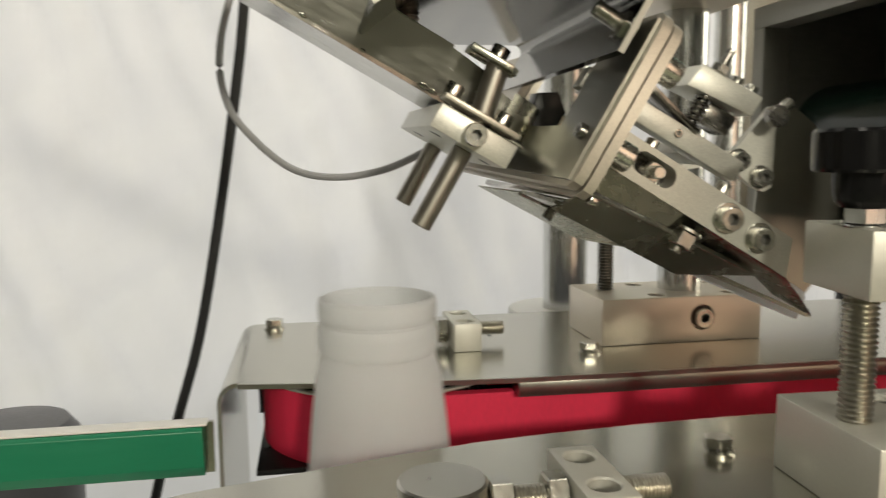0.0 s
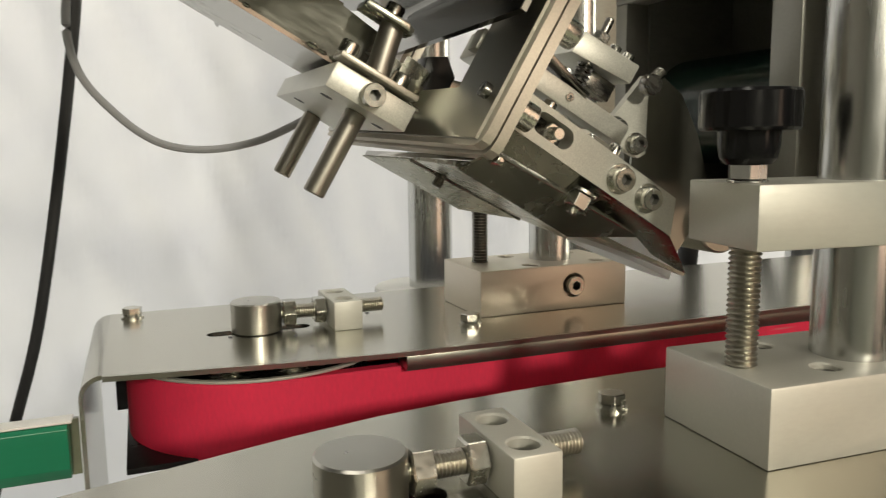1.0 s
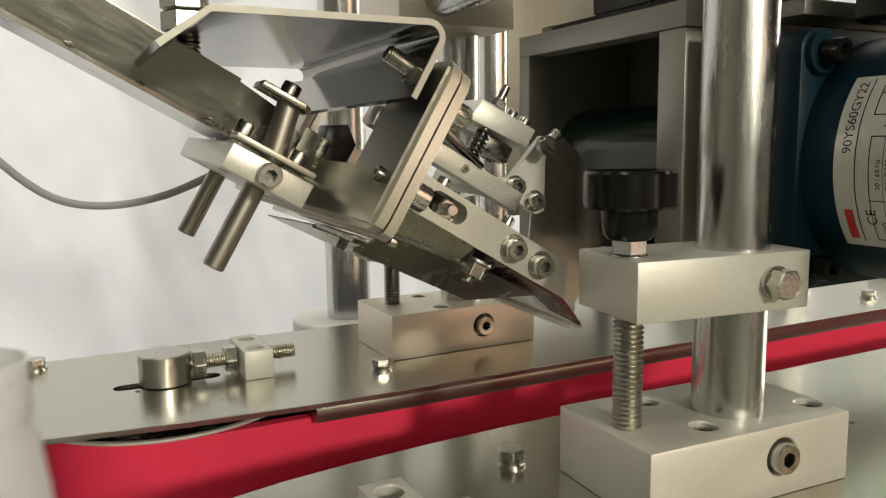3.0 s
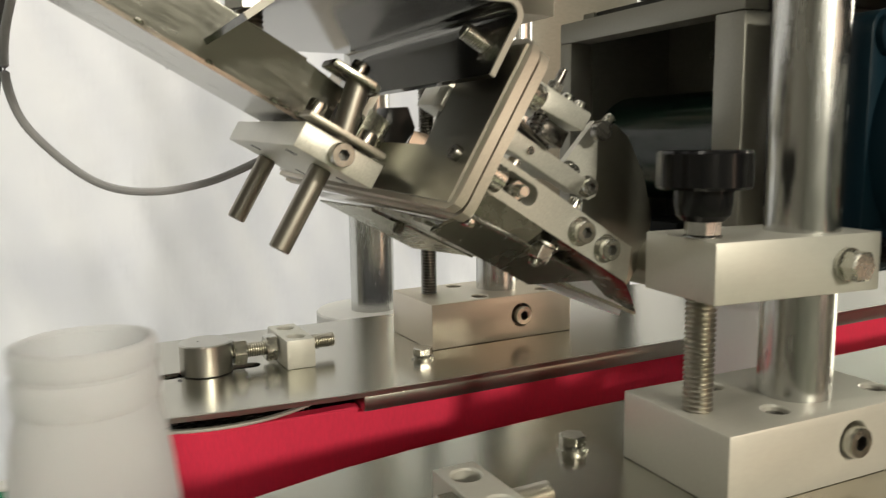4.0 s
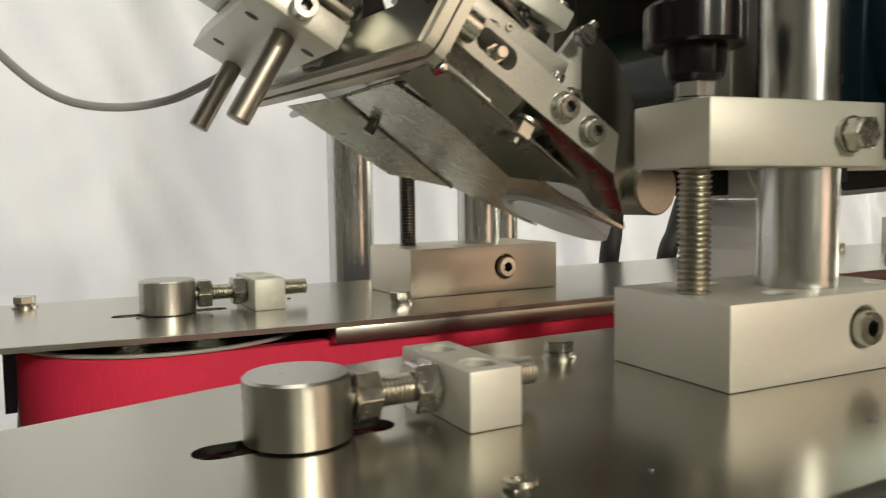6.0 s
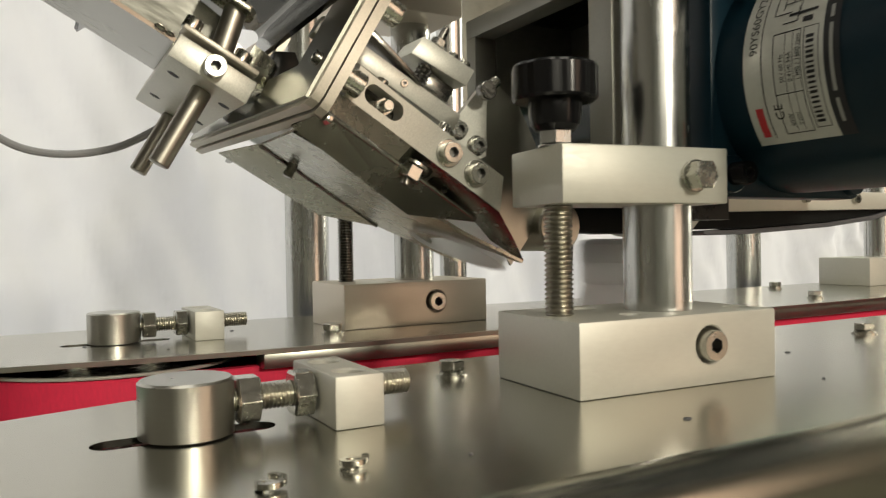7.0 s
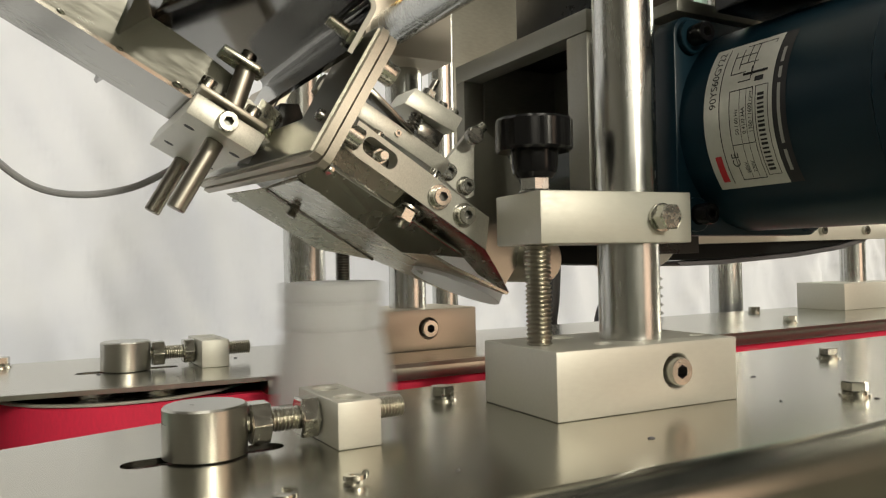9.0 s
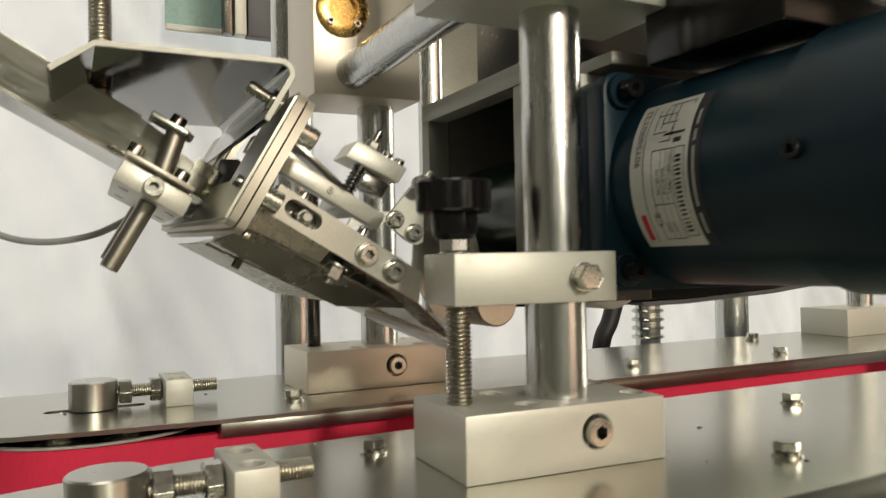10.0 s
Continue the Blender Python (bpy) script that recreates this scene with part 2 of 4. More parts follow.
def hexagon(p0, p1, across, bm=None):
    """A hexagon prism with chamfered corners, across its flats."""
    m, n = along(p0, p1)
    r = across / math.sqrt(3)
    c = min(n * 0.14, across * 0.07)
    own = bmesh.new()
    rings = []
    for h, inset in ((0, c), (c * 0.6, 0), (n - c * 0.6, 0), (n, c)):
        rings.append([own.verts.new(((r - inset) * math.cos(math.pi / 3 * k), (r - inset) * math.sin(math.pi / 3 * k), h)) for k in range(6)])
    for a, b in zip(rings, rings[1:]):
        for k in range(6):
            own.faces.new((a[k], a[(k + 1) % 6], b[(k + 1) % 6], b[k]))
    own.faces.new(rings[0][::-1])
    own.faces.new(rings[-1])
    bmesh.ops.bevel(own, geom=[e for e in own.edges if abs(e.verts[0].co.z - e.verts[1].co.z) > n * 0.3], offset=across * 0.02, segments=1, affect="EDGES")
    return merge(bm, own, m)


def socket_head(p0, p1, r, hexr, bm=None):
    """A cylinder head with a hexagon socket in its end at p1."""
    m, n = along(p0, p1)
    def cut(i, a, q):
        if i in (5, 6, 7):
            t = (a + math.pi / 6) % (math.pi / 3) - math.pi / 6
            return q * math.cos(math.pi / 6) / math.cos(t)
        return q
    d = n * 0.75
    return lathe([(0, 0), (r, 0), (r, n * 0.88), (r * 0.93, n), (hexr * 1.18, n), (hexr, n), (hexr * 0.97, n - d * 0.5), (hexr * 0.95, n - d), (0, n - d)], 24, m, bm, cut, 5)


def prism(poly, lo, hi, axis="y", bevel=0.0, bm=None):
    """A polygon of two coordinates, drawn out along an axis."""
    own = bmesh.new()
    def v3(p, h):
        return (p[0], h, p[1]) if axis == "y" else ((p[0], p[1], h) if axis == "z" else (h, p[0], p[1]))
    a = [own.verts.new(v3(p, lo)) for p in poly]
    b = [own.verts.new(v3(p, hi)) for p in poly]
    own.faces.new(a)
    own.faces.new(b[::-1])
    k = len(poly)
    for i in range(k):
        own.faces.new((a[i], b[i], b[(i + 1) % k], a[(i + 1) % k]))
    if bevel:
        bmesh.ops.recalc_face_normals(own, faces=own.faces)
        bmesh.ops.bevel(own, geom=own.edges[:], offset=bevel, segments=2, affect="EDGES", profile=0.5)
    return merge(bm, own)


def plate(outer, holes, z0, z1, bm=None, m=None):
    """A sheet with holes in the plane of x and y."""
    own = bmesh.new()
    edges = []
    for loop in (outer, *holes):
        vs = [own.verts.new((*p, z1)) for p in loop]
        edges += [own.edges.new((vs[i], vs[(i + 1) % len(vs)])) for i in range(len(vs))]
    fill = bmesh.ops.triangle_fill(own, use_beauty=True, use_dissolve=False, edges=edges)
    faces = [g for g in fill["geom"] if isinstance(g, bmesh.types.BMFace)]
    ext = bmesh.ops.extrude_face_region(own, geom=faces)
    bmesh.ops.translate(own, vec=(0, 0, z0 - z1), verts=[g for g in ext["geom"] if isinstance(g, bmesh.types.BMVert)])
    return merge(bm, own, m)


def carve(bm, cutters):
    """A block with the given shapes cut out of it."""
    a = bpy.data.meshes.new("tmp")
    bmesh.ops.recalc_face_normals(bm, faces=bm.faces)
    bm.to_mesh(a)
    bm.free()
    oa = new("tmp", a)
    obs = []
    for c in cutters:
        bmesh.ops.recalc_face_normals(c, faces=c.faces)
        me = bpy.data.meshes.new("tmp")
        c.to_mesh(me)
        c.free()
        ob = new("tmp", me)
        obs.append(ob)
        md = oa.modifiers.new("cut", "BOOLEAN")
        md.operation, md.solver, md.object = "DIFFERENCE", "EXACT", ob
    bpy.context.view_layer.update()
    me = bpy.data.meshes.new_from_object(oa.evaluated_get(bpy.context.evaluated_depsgraph_get()))
    out = bmesh.new()
    out.from_mesh(me)
    for ob in (oa, *obs):
        bpy.data.objects.remove(ob)
    return out


def stadium(x0, x1, y, r, seg=12):
    return [(x1 + r * math.sin(math.pi * k / seg), y - r * math.cos(math.pi * k / seg)) for k in range(seg + 1)] + \
           [(x0 - r * math.sin(math.pi * k / seg), y + r * math.cos(math.pi * k / seg)) for k in range(seg + 1)]


def tube(pts, r, seg=10, bm=None):
    """A round tube along a smooth line through the points."""
    own = bmesh.new()
    p = [Vector(q) for q in pts]
    line = []
    for i in range(len(p) - 1):
        a, b, c, d = p[max(i - 1, 0)], p[i], p[i + 1], p[min(i + 2, len(p) - 1)]
        for k in range(10):
            t = k / 10
            line.append(0.5 * (2 * b + (c - a) * t + (2 * a - 5 * b + 4 * c - d) * t * t + (3 * b - a - 3 * c + d) * t ** 3))
    line.append(p[-1])
    rings = []
    for i, q in enumerate(line):
        d = (line[min(i + 1, len(line) - 1)] - line[max(i - 1, 0)]).normalized()
        rot = d.to_track_quat("Z", "Y").to_matrix()
        rings.append([own.verts.new(q + rot @ Vector((r * math.cos(2 * math.pi * k / seg), r * math.sin(2 * math.pi * k / seg), 0))) for k in range(seg)])
    for a, b in zip(rings, rings[1:]):
        for k in range(seg):
            own.faces.new((a[k], a[(k + 1) % seg], b[(k + 1) % seg], b[k]))
    own.faces.new(rings[0])
    own.faces.new(rings[-1][::-1])
    return merge(bm, own)


def sweep(line, y0, y1, thick, bm=None):
    """A bent sheet: a line in x and z, drawn from y0 to y1, of a thickness to its left."""
    q = [Vector(p) for p in line]
    off = []
    for i in range(len(q)):
        d = (q[min(i + 1, len(q) - 1)] - q[max(i - 1, 0)]).normalized()
        off.append((q[i].x - d.y * thick, q[i].y + d.x * thick))
    return prism([tuple(p) for p in q] + off[::-1], y0, y1, "y", 0, bm)


def arc(cx, cz, r, a0, a1, n=6):
    return [(cx + r * math.cos(radians(a0 + (a1 - a0) * k / n)), cz + r * math.sin(radians(a0 + (a1 - a0) * k / n))) for k in range(n + 1)]


# ---- the room ----
def structure(name, bm, mat, label):
    return tagged(part(name, bm, mat), label, kind="structure")


structure("floor", box(-3000, 3200, -2600, 2600, -1000, -950), FLOOR, "pale green painted workshop floor")
structure("ceiling", box(-3000, 3200, -2600, 2600, 2200, 2250), ROOF, "plain dark workshop ceiling")
structure("wall_north", box(-3000, 3200, 2600, 2650, -950, 2200), WALL, "plain pale workshop wall")
structure("wall_west", box(-3050, -3000, -2600, 2650, -950, 2200), WALL, "plain pale workshop wall")
# unseen wall; its opening is made up to hold the side lamp
bm = box(3200, 3250, -2600, -150, -950, 2200)
box(3200, 3250, 1050, 2650, -950, 2200, 0, bm)
box(3200, 3250, -150, 1050, 1400, 2200, 0, bm)
box(3200, 3250, -150, 1050, -950, 100, 0, bm)
structure("wall_east", bm, WALL, "pale unseen workshop wall with an opening added for the side lamp")
# the wide left and the tall right opening are added for unseen lamps
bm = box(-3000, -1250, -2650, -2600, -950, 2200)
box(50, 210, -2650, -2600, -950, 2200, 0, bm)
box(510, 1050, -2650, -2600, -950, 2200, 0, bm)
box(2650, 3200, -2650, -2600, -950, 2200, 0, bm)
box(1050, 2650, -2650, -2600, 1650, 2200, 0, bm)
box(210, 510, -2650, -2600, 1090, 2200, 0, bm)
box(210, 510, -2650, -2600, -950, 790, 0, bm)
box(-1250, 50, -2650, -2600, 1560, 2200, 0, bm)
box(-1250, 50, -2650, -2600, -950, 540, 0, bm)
structure("wall_south", bm, BEIGE, "pale unseen workshop wall with a small window and two added openings")
# unseen glowing fixtures made up to go with the overhead fill
for x, y in ((-500, -400), (400, 550)):
    t = thing("added_ceiling_light", at(x, y, 2200), "unseen white ceiling tube light added as fill, with a glowing diffuser", "ceiling light", "ceiling lights")
    part("housing", box(-780, 780, -180, 180, -30, 0, 4), WHITE, t)
    part("diffuser", box(-760, 760, -160, 160, -36, -30), GLOW, t)

# curtain with soft upright folds behind the machine
bm = bmesh.new()
cols, rows_ = 420, 200
grid = []
for j in range(rows_ + 1):
    z = -940 + (2050 + 940) * j / rows_
    line = []
    for i in range(cols + 1):
        x = -1300 + 3300 * i / cols
        f = noise.noise((x / 130, 0.3, z / 1300)) * 40 + noise.noise((x / 45 + z / 120, 5.0, z / 260)) * 16 + noise.noise((x / 70 - z / 60, 9.0, z / 90)) * 13 + noise.noise((x / 28 + z / 40, 3.0, z / 55)) * 4.0
        line.append(bm.verts.new((x, 1010 + f + 0.05 * abs(x - 250), z)))
    grid.append(line)
for j in range(rows_):
    for i in range(cols):
        bm.faces.new((grid[j][i], grid[j][i + 1], grid[j + 1][i + 1], grid[j + 1][i]))
curtain = part("curtain", bm, CLOTH, smooth=180)
tagged(curtain, "white cloth curtain with soft vertical folds hanging behind the machine", "curtain")

# ---- belt decks ----
def deck(name, outline, slots, z, label):
    """A folded stainless cover plate over a grip belt."""
    t = thing(name, at(0, 0, z), label, "cover plate", "belt covers")
    part("top_plate", plate(outline, slots, -2, 0), DECK, t)
    return t


def fold(y, sgn, z, x0, x1, t, drop=70):
    r = 12
    a = arc(0, -r, r, 90, 0 if sgn > 0 else 180, 8)
    line = [(p[0], p[1]) for p in a] + [(r * sgn, -drop)]
    inner = [((r - 2) * math.cos(radians(90 - sgn * k * 90 / 8)), -r + (r - 2) * math.sin(radians(90 - sgn * k * 90 / 8))) for k in range(9)] + [((r - 2) * sgn, -drop)]
    bm = prism([(y + p[0], p[1]) for p in line] + [(y + p[0], p[1]) for p in inner[::-1]], x0, x1, "x")
    return part("folded_edge", bm, DECK, t)


NEAR = [(-56, 122), (-56, 240), (-51, 248), (-44, 251), (-14, 259), (26, 270), (60, 277.5), (91, 281.5), (130, 284.5), (165, 286), (1100, 286), (1100, 122)]
FAR = [(-37, 363), (-10, 359), (38, 352), (90, 347.5), (140, 346), (1100, 346), (1100, 497), (-37, 497)]
near_deck = deck("belt_cover", NEAR, [stadium(15, 55, 209.5, 5.5)], 0, "brushed stainless belt cover plate with a rounded front fold")
fold(122, -1, 0, -56, 1100, near_deck)
far_deck = deck("belt_cover", FAR, [stadium(16, 60, 421, 5)], 3, "brushed stainless belt cover plate with a folded end")
# folded end of the far plate
line = arc(-37, -10, 10, 90, 180, 8) + [(-47, -120)]
inn = arc(-37, -10, 8, 90, 180, 8) + [(-45, -120)]
part("folded_edge", prism(line + inn[::-1], 366, 497, "y"), DECK, far_deck)
part("back_edge", box(60, 1100, 495, 497, -58, -2), DGREY, far_deck)
part("back_edge", box(-37, 59.5, 495, 497, -58, -2), DGREY, far_deck)
part("cut_edge", prism([(-37, 362.7), (-10, 358.7), (38, 351.7), (90, 347.2), (140, 345.7), (1100, 345.7), (1100, 347), (140, 347), (90, 348.5), (38, 353), (-10, 360), (-37, 364)], -2.2, 0.15, "z"), GUARD, far_deck, "bright cut sheet edge")
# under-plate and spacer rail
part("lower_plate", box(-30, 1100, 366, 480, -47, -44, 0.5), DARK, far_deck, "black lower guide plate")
part("spacer_rail", prism([(96, 347.6), (140, 346.5), (1100, 346.5), (1100, 362), (96, 362)], -9.5, -2.25, "z", 0.3), GUARD, far_deck, "polished rail under the plate edge")
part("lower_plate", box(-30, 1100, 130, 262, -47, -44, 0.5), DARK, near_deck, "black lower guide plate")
part("stand", box(-20, 1060, 380, 470, -940, -120, 3), DGREY, far_deck, "grey machine stand down to the floor")
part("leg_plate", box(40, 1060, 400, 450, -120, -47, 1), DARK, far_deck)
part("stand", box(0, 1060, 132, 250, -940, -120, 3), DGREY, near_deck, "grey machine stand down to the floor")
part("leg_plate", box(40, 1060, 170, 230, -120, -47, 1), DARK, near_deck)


def grip_belt(cx, cy, r, z0, z1, far_x, label):
    """A flat foam belt round two pulleys."""
    t = thing("grip_belt", at(0, 0, 0), label, "belt", "grip belts")
    def loop(rad):
        return [(cx - rad * math.sin(math.pi * k / 40), cy + rad * math.cos(math.pi * k / 40)) for k in range(41)] + \
               [(far_x + rad * math.sin(math.pi * k / 20), cy - rad * math.cos(math.pi * k / 20)) for k in range(21)]
    bm = bmesh.new()
    o, i = loop(r), loop(r - 7)
    n = len(o)
    vs = [[bm.verts.new((*p, z)) for p in l] for l, z in ((o, z0), (o, z1 - 1), ([((a[0] * 0.9 + b[0] * 0.1), (a[1] * 0.9 + b[1] * 0.1)) for a, b in zip(o, i)], z1), (i, z1), (i, z0))]
    for a, b in zip(vs, vs[1:] + vs[:1]):
        for k in range(n):
            bm.faces.new((a[k], a[(k + 1) % n], b[(k + 1) % n], b[k]))
    part("foam_band", bm, RED, t)
    pl = part("pulley", rod((cx, cy, z0 + 1), (cx, cy, z1 - 2), r - 7.5, 64, 1), DARKSTEEL, t, "dark steel end pulley")
    part("pulley_flange", lathe([(r - 0.8, 0), (r + 1.5, 0.2), (r + 1.8, 0.9), (r + 1.4, 1.5), (r - 0.8, 1.6), (r - 0.8, 0)], 96, Matrix.Translation((cx, cy, z1 + 0.6))), ALU, pl, "thin bright flange ring")
    part("pulley_cover", lathe([(0, 0), (r - 1, 0), (r - 1, 1.4), (0, 1.4)], 96, Matrix.Translation((cx, cy, z1 + 0.6))), DARKSTEEL, pl, "dark pulley cover disc")
    part("pulley", rod((far_x, cy, z0 + 1), (far_x, cy, z1 - 2), r - 7.5, 48, 1), DARKSTEEL, t, "dark steel end pulley")
    return t


far_belt = grip_belt(37, 421, 66, -42, -6, 914, "red foam grip belt running round a steel pulley")
grip_belt(35, 209.5, 66, -42, -8, 914, "red foam grip belt under the near cover plate")


# ---- belt tensioners ----
def tensioner(x, y, z, label):
    t = thing("belt_tensioner", at(x, y, z), label, "belt tensioner", "belt tensioners")
    r, h = 13.2, 16.4
    part("pin", lathe([(0, -3), (r - 4, -3), (r - 4, 0.3), (r, 0.6), (r, h - 0.7), (r - 0.7, h), (0, h)], 64), STEEL, t, "turned stainless pulley pin")
    zc = 8.6
    part("screw", thread((12, 0, zc), (69.5, 0, zc), 4.0, 1.25), NICKEL, t, "threaded adjusting screw")
    part("screw_head", hexagon((13.5, 0, zc), (20.5, 0, zc), 13), BOLT, t)
    part("lock_nut", hexagon((30.5, 0, zc), (37, 0, zc), 13), BOLT, t)
    b = part("block", bore_block(37.5, 53, -19.5, 19.5, 0, 15.6, [(45.2, -10.5, 4.8), (45.2, 10.5, 4.8)], 9), ALU, t, "square aluminium stop block")
    for yy in (-10.5, 10.5):
        part("cap_screw", socket_head((45.2, yy, 6.7), (45.2, yy, 9.5), 4.2, 2.2), DARKSTEEL, b)
    return t


def bore_block(x0, x1, y0, y1, z0, z1, bores, depth=7.0, bevel=0.7, side=None):
    """A bevelled block with round counterbores in its top and one in its front."""
    cutters = []
    for a, b, r in bores:
        cutters.append(lathe([(0, z1 - depth), (r, z1 - depth), (r, z1 - 0.6), (r + 0.7, z1 + 0.1), (r + 0.7, z1 + 2), (0, z1 + 2)], 28, Matrix.Translation((a, b, 0))))
    if side:
        cutters.append(lathe([(0, -2), (side[2] + 0.6, -2), (side[2] + 0.6, -0.1), (side[2], 0.5), (side[2], 7), (0, 7)], 32, along((side[0], y0, side[1]), (side[0], y0 + 1, side[1]))[0]))
    return carve(box(x0, x1, y0, y1, z0, z1, bevel), cutters)


tensioner(35, 209.5, 0, "near belt tensioner with a stainless pin, screw and block")
tensioner(36.8, 420.5, 3, "far belt tensioner with a stainless pin, screw and block")


# ---- bolts on the plates ----
def hex_bolt(x, y, z, turn, s=10, group="plate bolts"):
    t = thing("hex_bolt", at(x, y, z, 0, 0, turn), "stainless hexagon bolt with a washer on the cover plate", "bolt", group)
    part("washer", lathe([(0, 0), (s * 0.63, 0), (s * 0.63, 0.9), (s * 0.3, 1.0), (0, 1.0)], 28), BOLT, t)
    part("spring_washer", lathe([(0, 1.0), (s * 0.5, 1.0), (s * 0.52, 2.0), (0, 2.2)], 28), BOLT, t)
    part("head", hexagon((0, 0, 2.1), (0, 0, 6.1), s * 0.95), BOLT, t)
    return t


for x, y, z, a in ((145, 251, 0, 10), (392, 236, 0, 35), (293, 157, 0, 20), (146, 387, 3, 50), (-25, 483, 3, 15), (622, 470, 3, 5), (550, 377, 3, 25), (402, 384, 3, 40)):
    hex_bolt(x, y, z, a)
for x, y, a in ((64, 155.5, 20), (42, 150, 100)):
    t = thing("loose_spring_washer", at(x, y, 0.2, 0, 0, a), "loose split spring washer lying on the cover plate", "washer", "loose washers")
    bm = bmesh.new()
    ring = []
    for k in range(25):
        an = radians(15 + 330 * k / 24)
        h = 1.3 * k / 24
        ring.append([bm.verts.new((rr * math.cos(an), rr * math.sin(an), h + zz)) for rr, zz in ((2.0, 0), (3.6, 0), (3.6, 1.3), (2.0, 1.3))])
    for a0, b0 in zip(ring, ring[1:]):
        for k in range(4):
            bm.faces.new((a0[k], a0[(k + 1) % 4], b0[(k + 1) % 4], b0[k]))
    bm.faces.new(ring[0])
    bm.faces.new(ring[-1][::-1])
    part("ring", bm, BOLT, t)


# ---- column mounts ----
def base_block(x0, x1, y0, y1, h, bores, side_bore, t, mat=ALU):
    b = part("base_block", bore_block(x0, x1, y0, y1, 0, h, bores, 9, 0.8, (*side_bore, 7.0)), mat, t, "satin aluminium base block")
    for a, c, r in bores:
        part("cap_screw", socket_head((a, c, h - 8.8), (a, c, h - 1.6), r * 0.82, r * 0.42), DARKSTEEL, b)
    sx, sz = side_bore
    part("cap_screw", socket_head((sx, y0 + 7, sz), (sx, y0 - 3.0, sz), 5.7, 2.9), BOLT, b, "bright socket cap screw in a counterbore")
    return b


near_mount = thing("column_mount", at(201.4, 181.2, 0, 0, 0, -2.4), "aluminium column mount with a steel post and height screw", "column mount", "column mounts")
base_block(-46, 46, 0, 53, 26.2, [(-13, 12, 4.6), (39.5, 13, 4.6), (-14, 41.5, 4.6), (39.5, 42, 4.6)], (12.5, 14.5), near_mount)
part("post", rod((8, 22.5, 26), (8, 22.5, 330), 12.9, 56), SHAFT, near_mount, "polished round steel post")
part("height_screw", thread((-37, 24, 26), (-37, 24, 92), 5.3, 1.75), NICKEL, near_mount, "threaded height screw")

near_clamp = thing("clamp_block", at(157.2, 193.2, 66.2, 0, 0, -6.6), "aluminium clamp block on the post with a star knob", "clamp block", "clamp blocks")
part("block", box(0, 72, 0, 37.5, 0, 20.8, 0.7), ALU, near_clamp)
bt = part("clamp_bolt", hexagon((56, -1.8, 10.2), (56, -7.5, 10.2), 9.8), BOLT, near_clamp, "hexagon clamp bolt")
part("washer", rod((56, 0, 10.2), (56, -1.8, 10.2), 6.0, 28, 0.2), BOLT, bt)
kn = part("knob", lathe([(0, 16.6), (7.2, 16.6), (8.8, 18.5), (9.5, 22), (9.7, 27), (14.8, 27.2), (15.6, 28.2), (15.6, 39), (15.0, 40), (13, 39.6), (0, 39.2)], 96, Matrix.Translation((5.5, 13.5, 10)), None,
          lambda i, a, r: r if i < 4 else r * (1 - 0.04 * (0.5 - 0.5 * math.cos(8 * a)) ** 3)), BLACK, near_clamp, "glossy black plastic star knob")
part("knob_nut", hexagon((5.5, 13.5, 21.6), (5.5, 13.5, 26.8), 11), SHAFT, near_clamp, "bright hexagon nut")
part("washer", rod((5.5, 13.5, 20.8), (5.5, 13.5, 21.6), 6.4, 28, 0.2), SHAFT, near_clamp)

far_mount = thing("column_mount", at(205.5, 397.5, 3, 0, 0, 0.6), "aluminium column mount with a steel post behind the belts", "column mount", "column mounts")
base_block(-48.5, 48.5, 0, 54, 26.5, [(-12, 9, 4.8), (-10, 45, 4.8), (33, 9, 4.8), (34, 45, 4.8)], (12, 14), far_mount, ALU_TINTED)
part("post", rod((11.5, 28, 26), (11.5, 28, 330), 12.6, 48), SHAFT, far_mount, "polished round steel post")
part("height_screw", thread((-34, 32, 26), (-34, 32, 150), 5.0, 1.75), DARKSTEEL, far_mount, "dark threaded height screw")

# upper cross heads with the shaft between them
far_head = thing("cross_head", at(163, 392, 191), "aluminium cross head with a brass bushing on the post", "cross head", "cross heads")
part("block", box(0, 73, 0, 60, 0, 110, 1), ALU_TINTED, far_head)
ring = part("bushing", lathe([(0, 0), (17, 0), (17, 3), (15, 4), (9, 4), (9, 1), (0, 1)], 40, along((19, 0, 54), (19, -1, 54))[0]), BRASS, far_head, "brass bushing flange")
for k in range(4):
    an = radians(45 + 90 * k)
    part("cap_screw", socket_head((19 + 12.5 * math.cos(an), -3.5, 54 + 12.5 * math.sin(an)), (19 + 12.5 * math.cos(an), -5.5, 54 + 12.5 * math.sin(an)), 2.5, 1.3), BOLT, ring)
part("cross_shaft", rod((26, -165, 15.5), (26, 2, 15.5), 11.3, 40), SHAFT, far_head, "horizontal polished steel shaft")
near_head = thing("cross_head", at(158, 176, 189), "aluminium cross head on the near steel post", "cross head", "cross heads")
part("block", box(0, 100, 0, 52, 0, 60, 1), ALU, near_head)

# stout column behind the plates
back_post = thing("back_column", at(211, 619, -940), "stout polished steel column standing behind the machine", "column")
part("post", rod((0, 0, 0), (0, 0, 1500), 18.5, 48), SHAFT, back_post)
part("foot", lathe([(0, 0), (60, 0), (60, 12), (24, 14), (24, 30), (0, 30)], 40), DGREY, back_post)
part("collar", lathe([(18.6, 905), (47, 905), (48, 907), (48, 919), (47, 920.5), (18.6, 920.5)], 48), WHITE, back_post, "white plastic collar disc")

back_post = thing("back_column", at(331, 576, -940), "slim polished steel column standing behind the drive frame", "column")
part("post", rod((0, 0, 0), (0, 0, 1500), 12.0, 40), SHAFT, back_post)
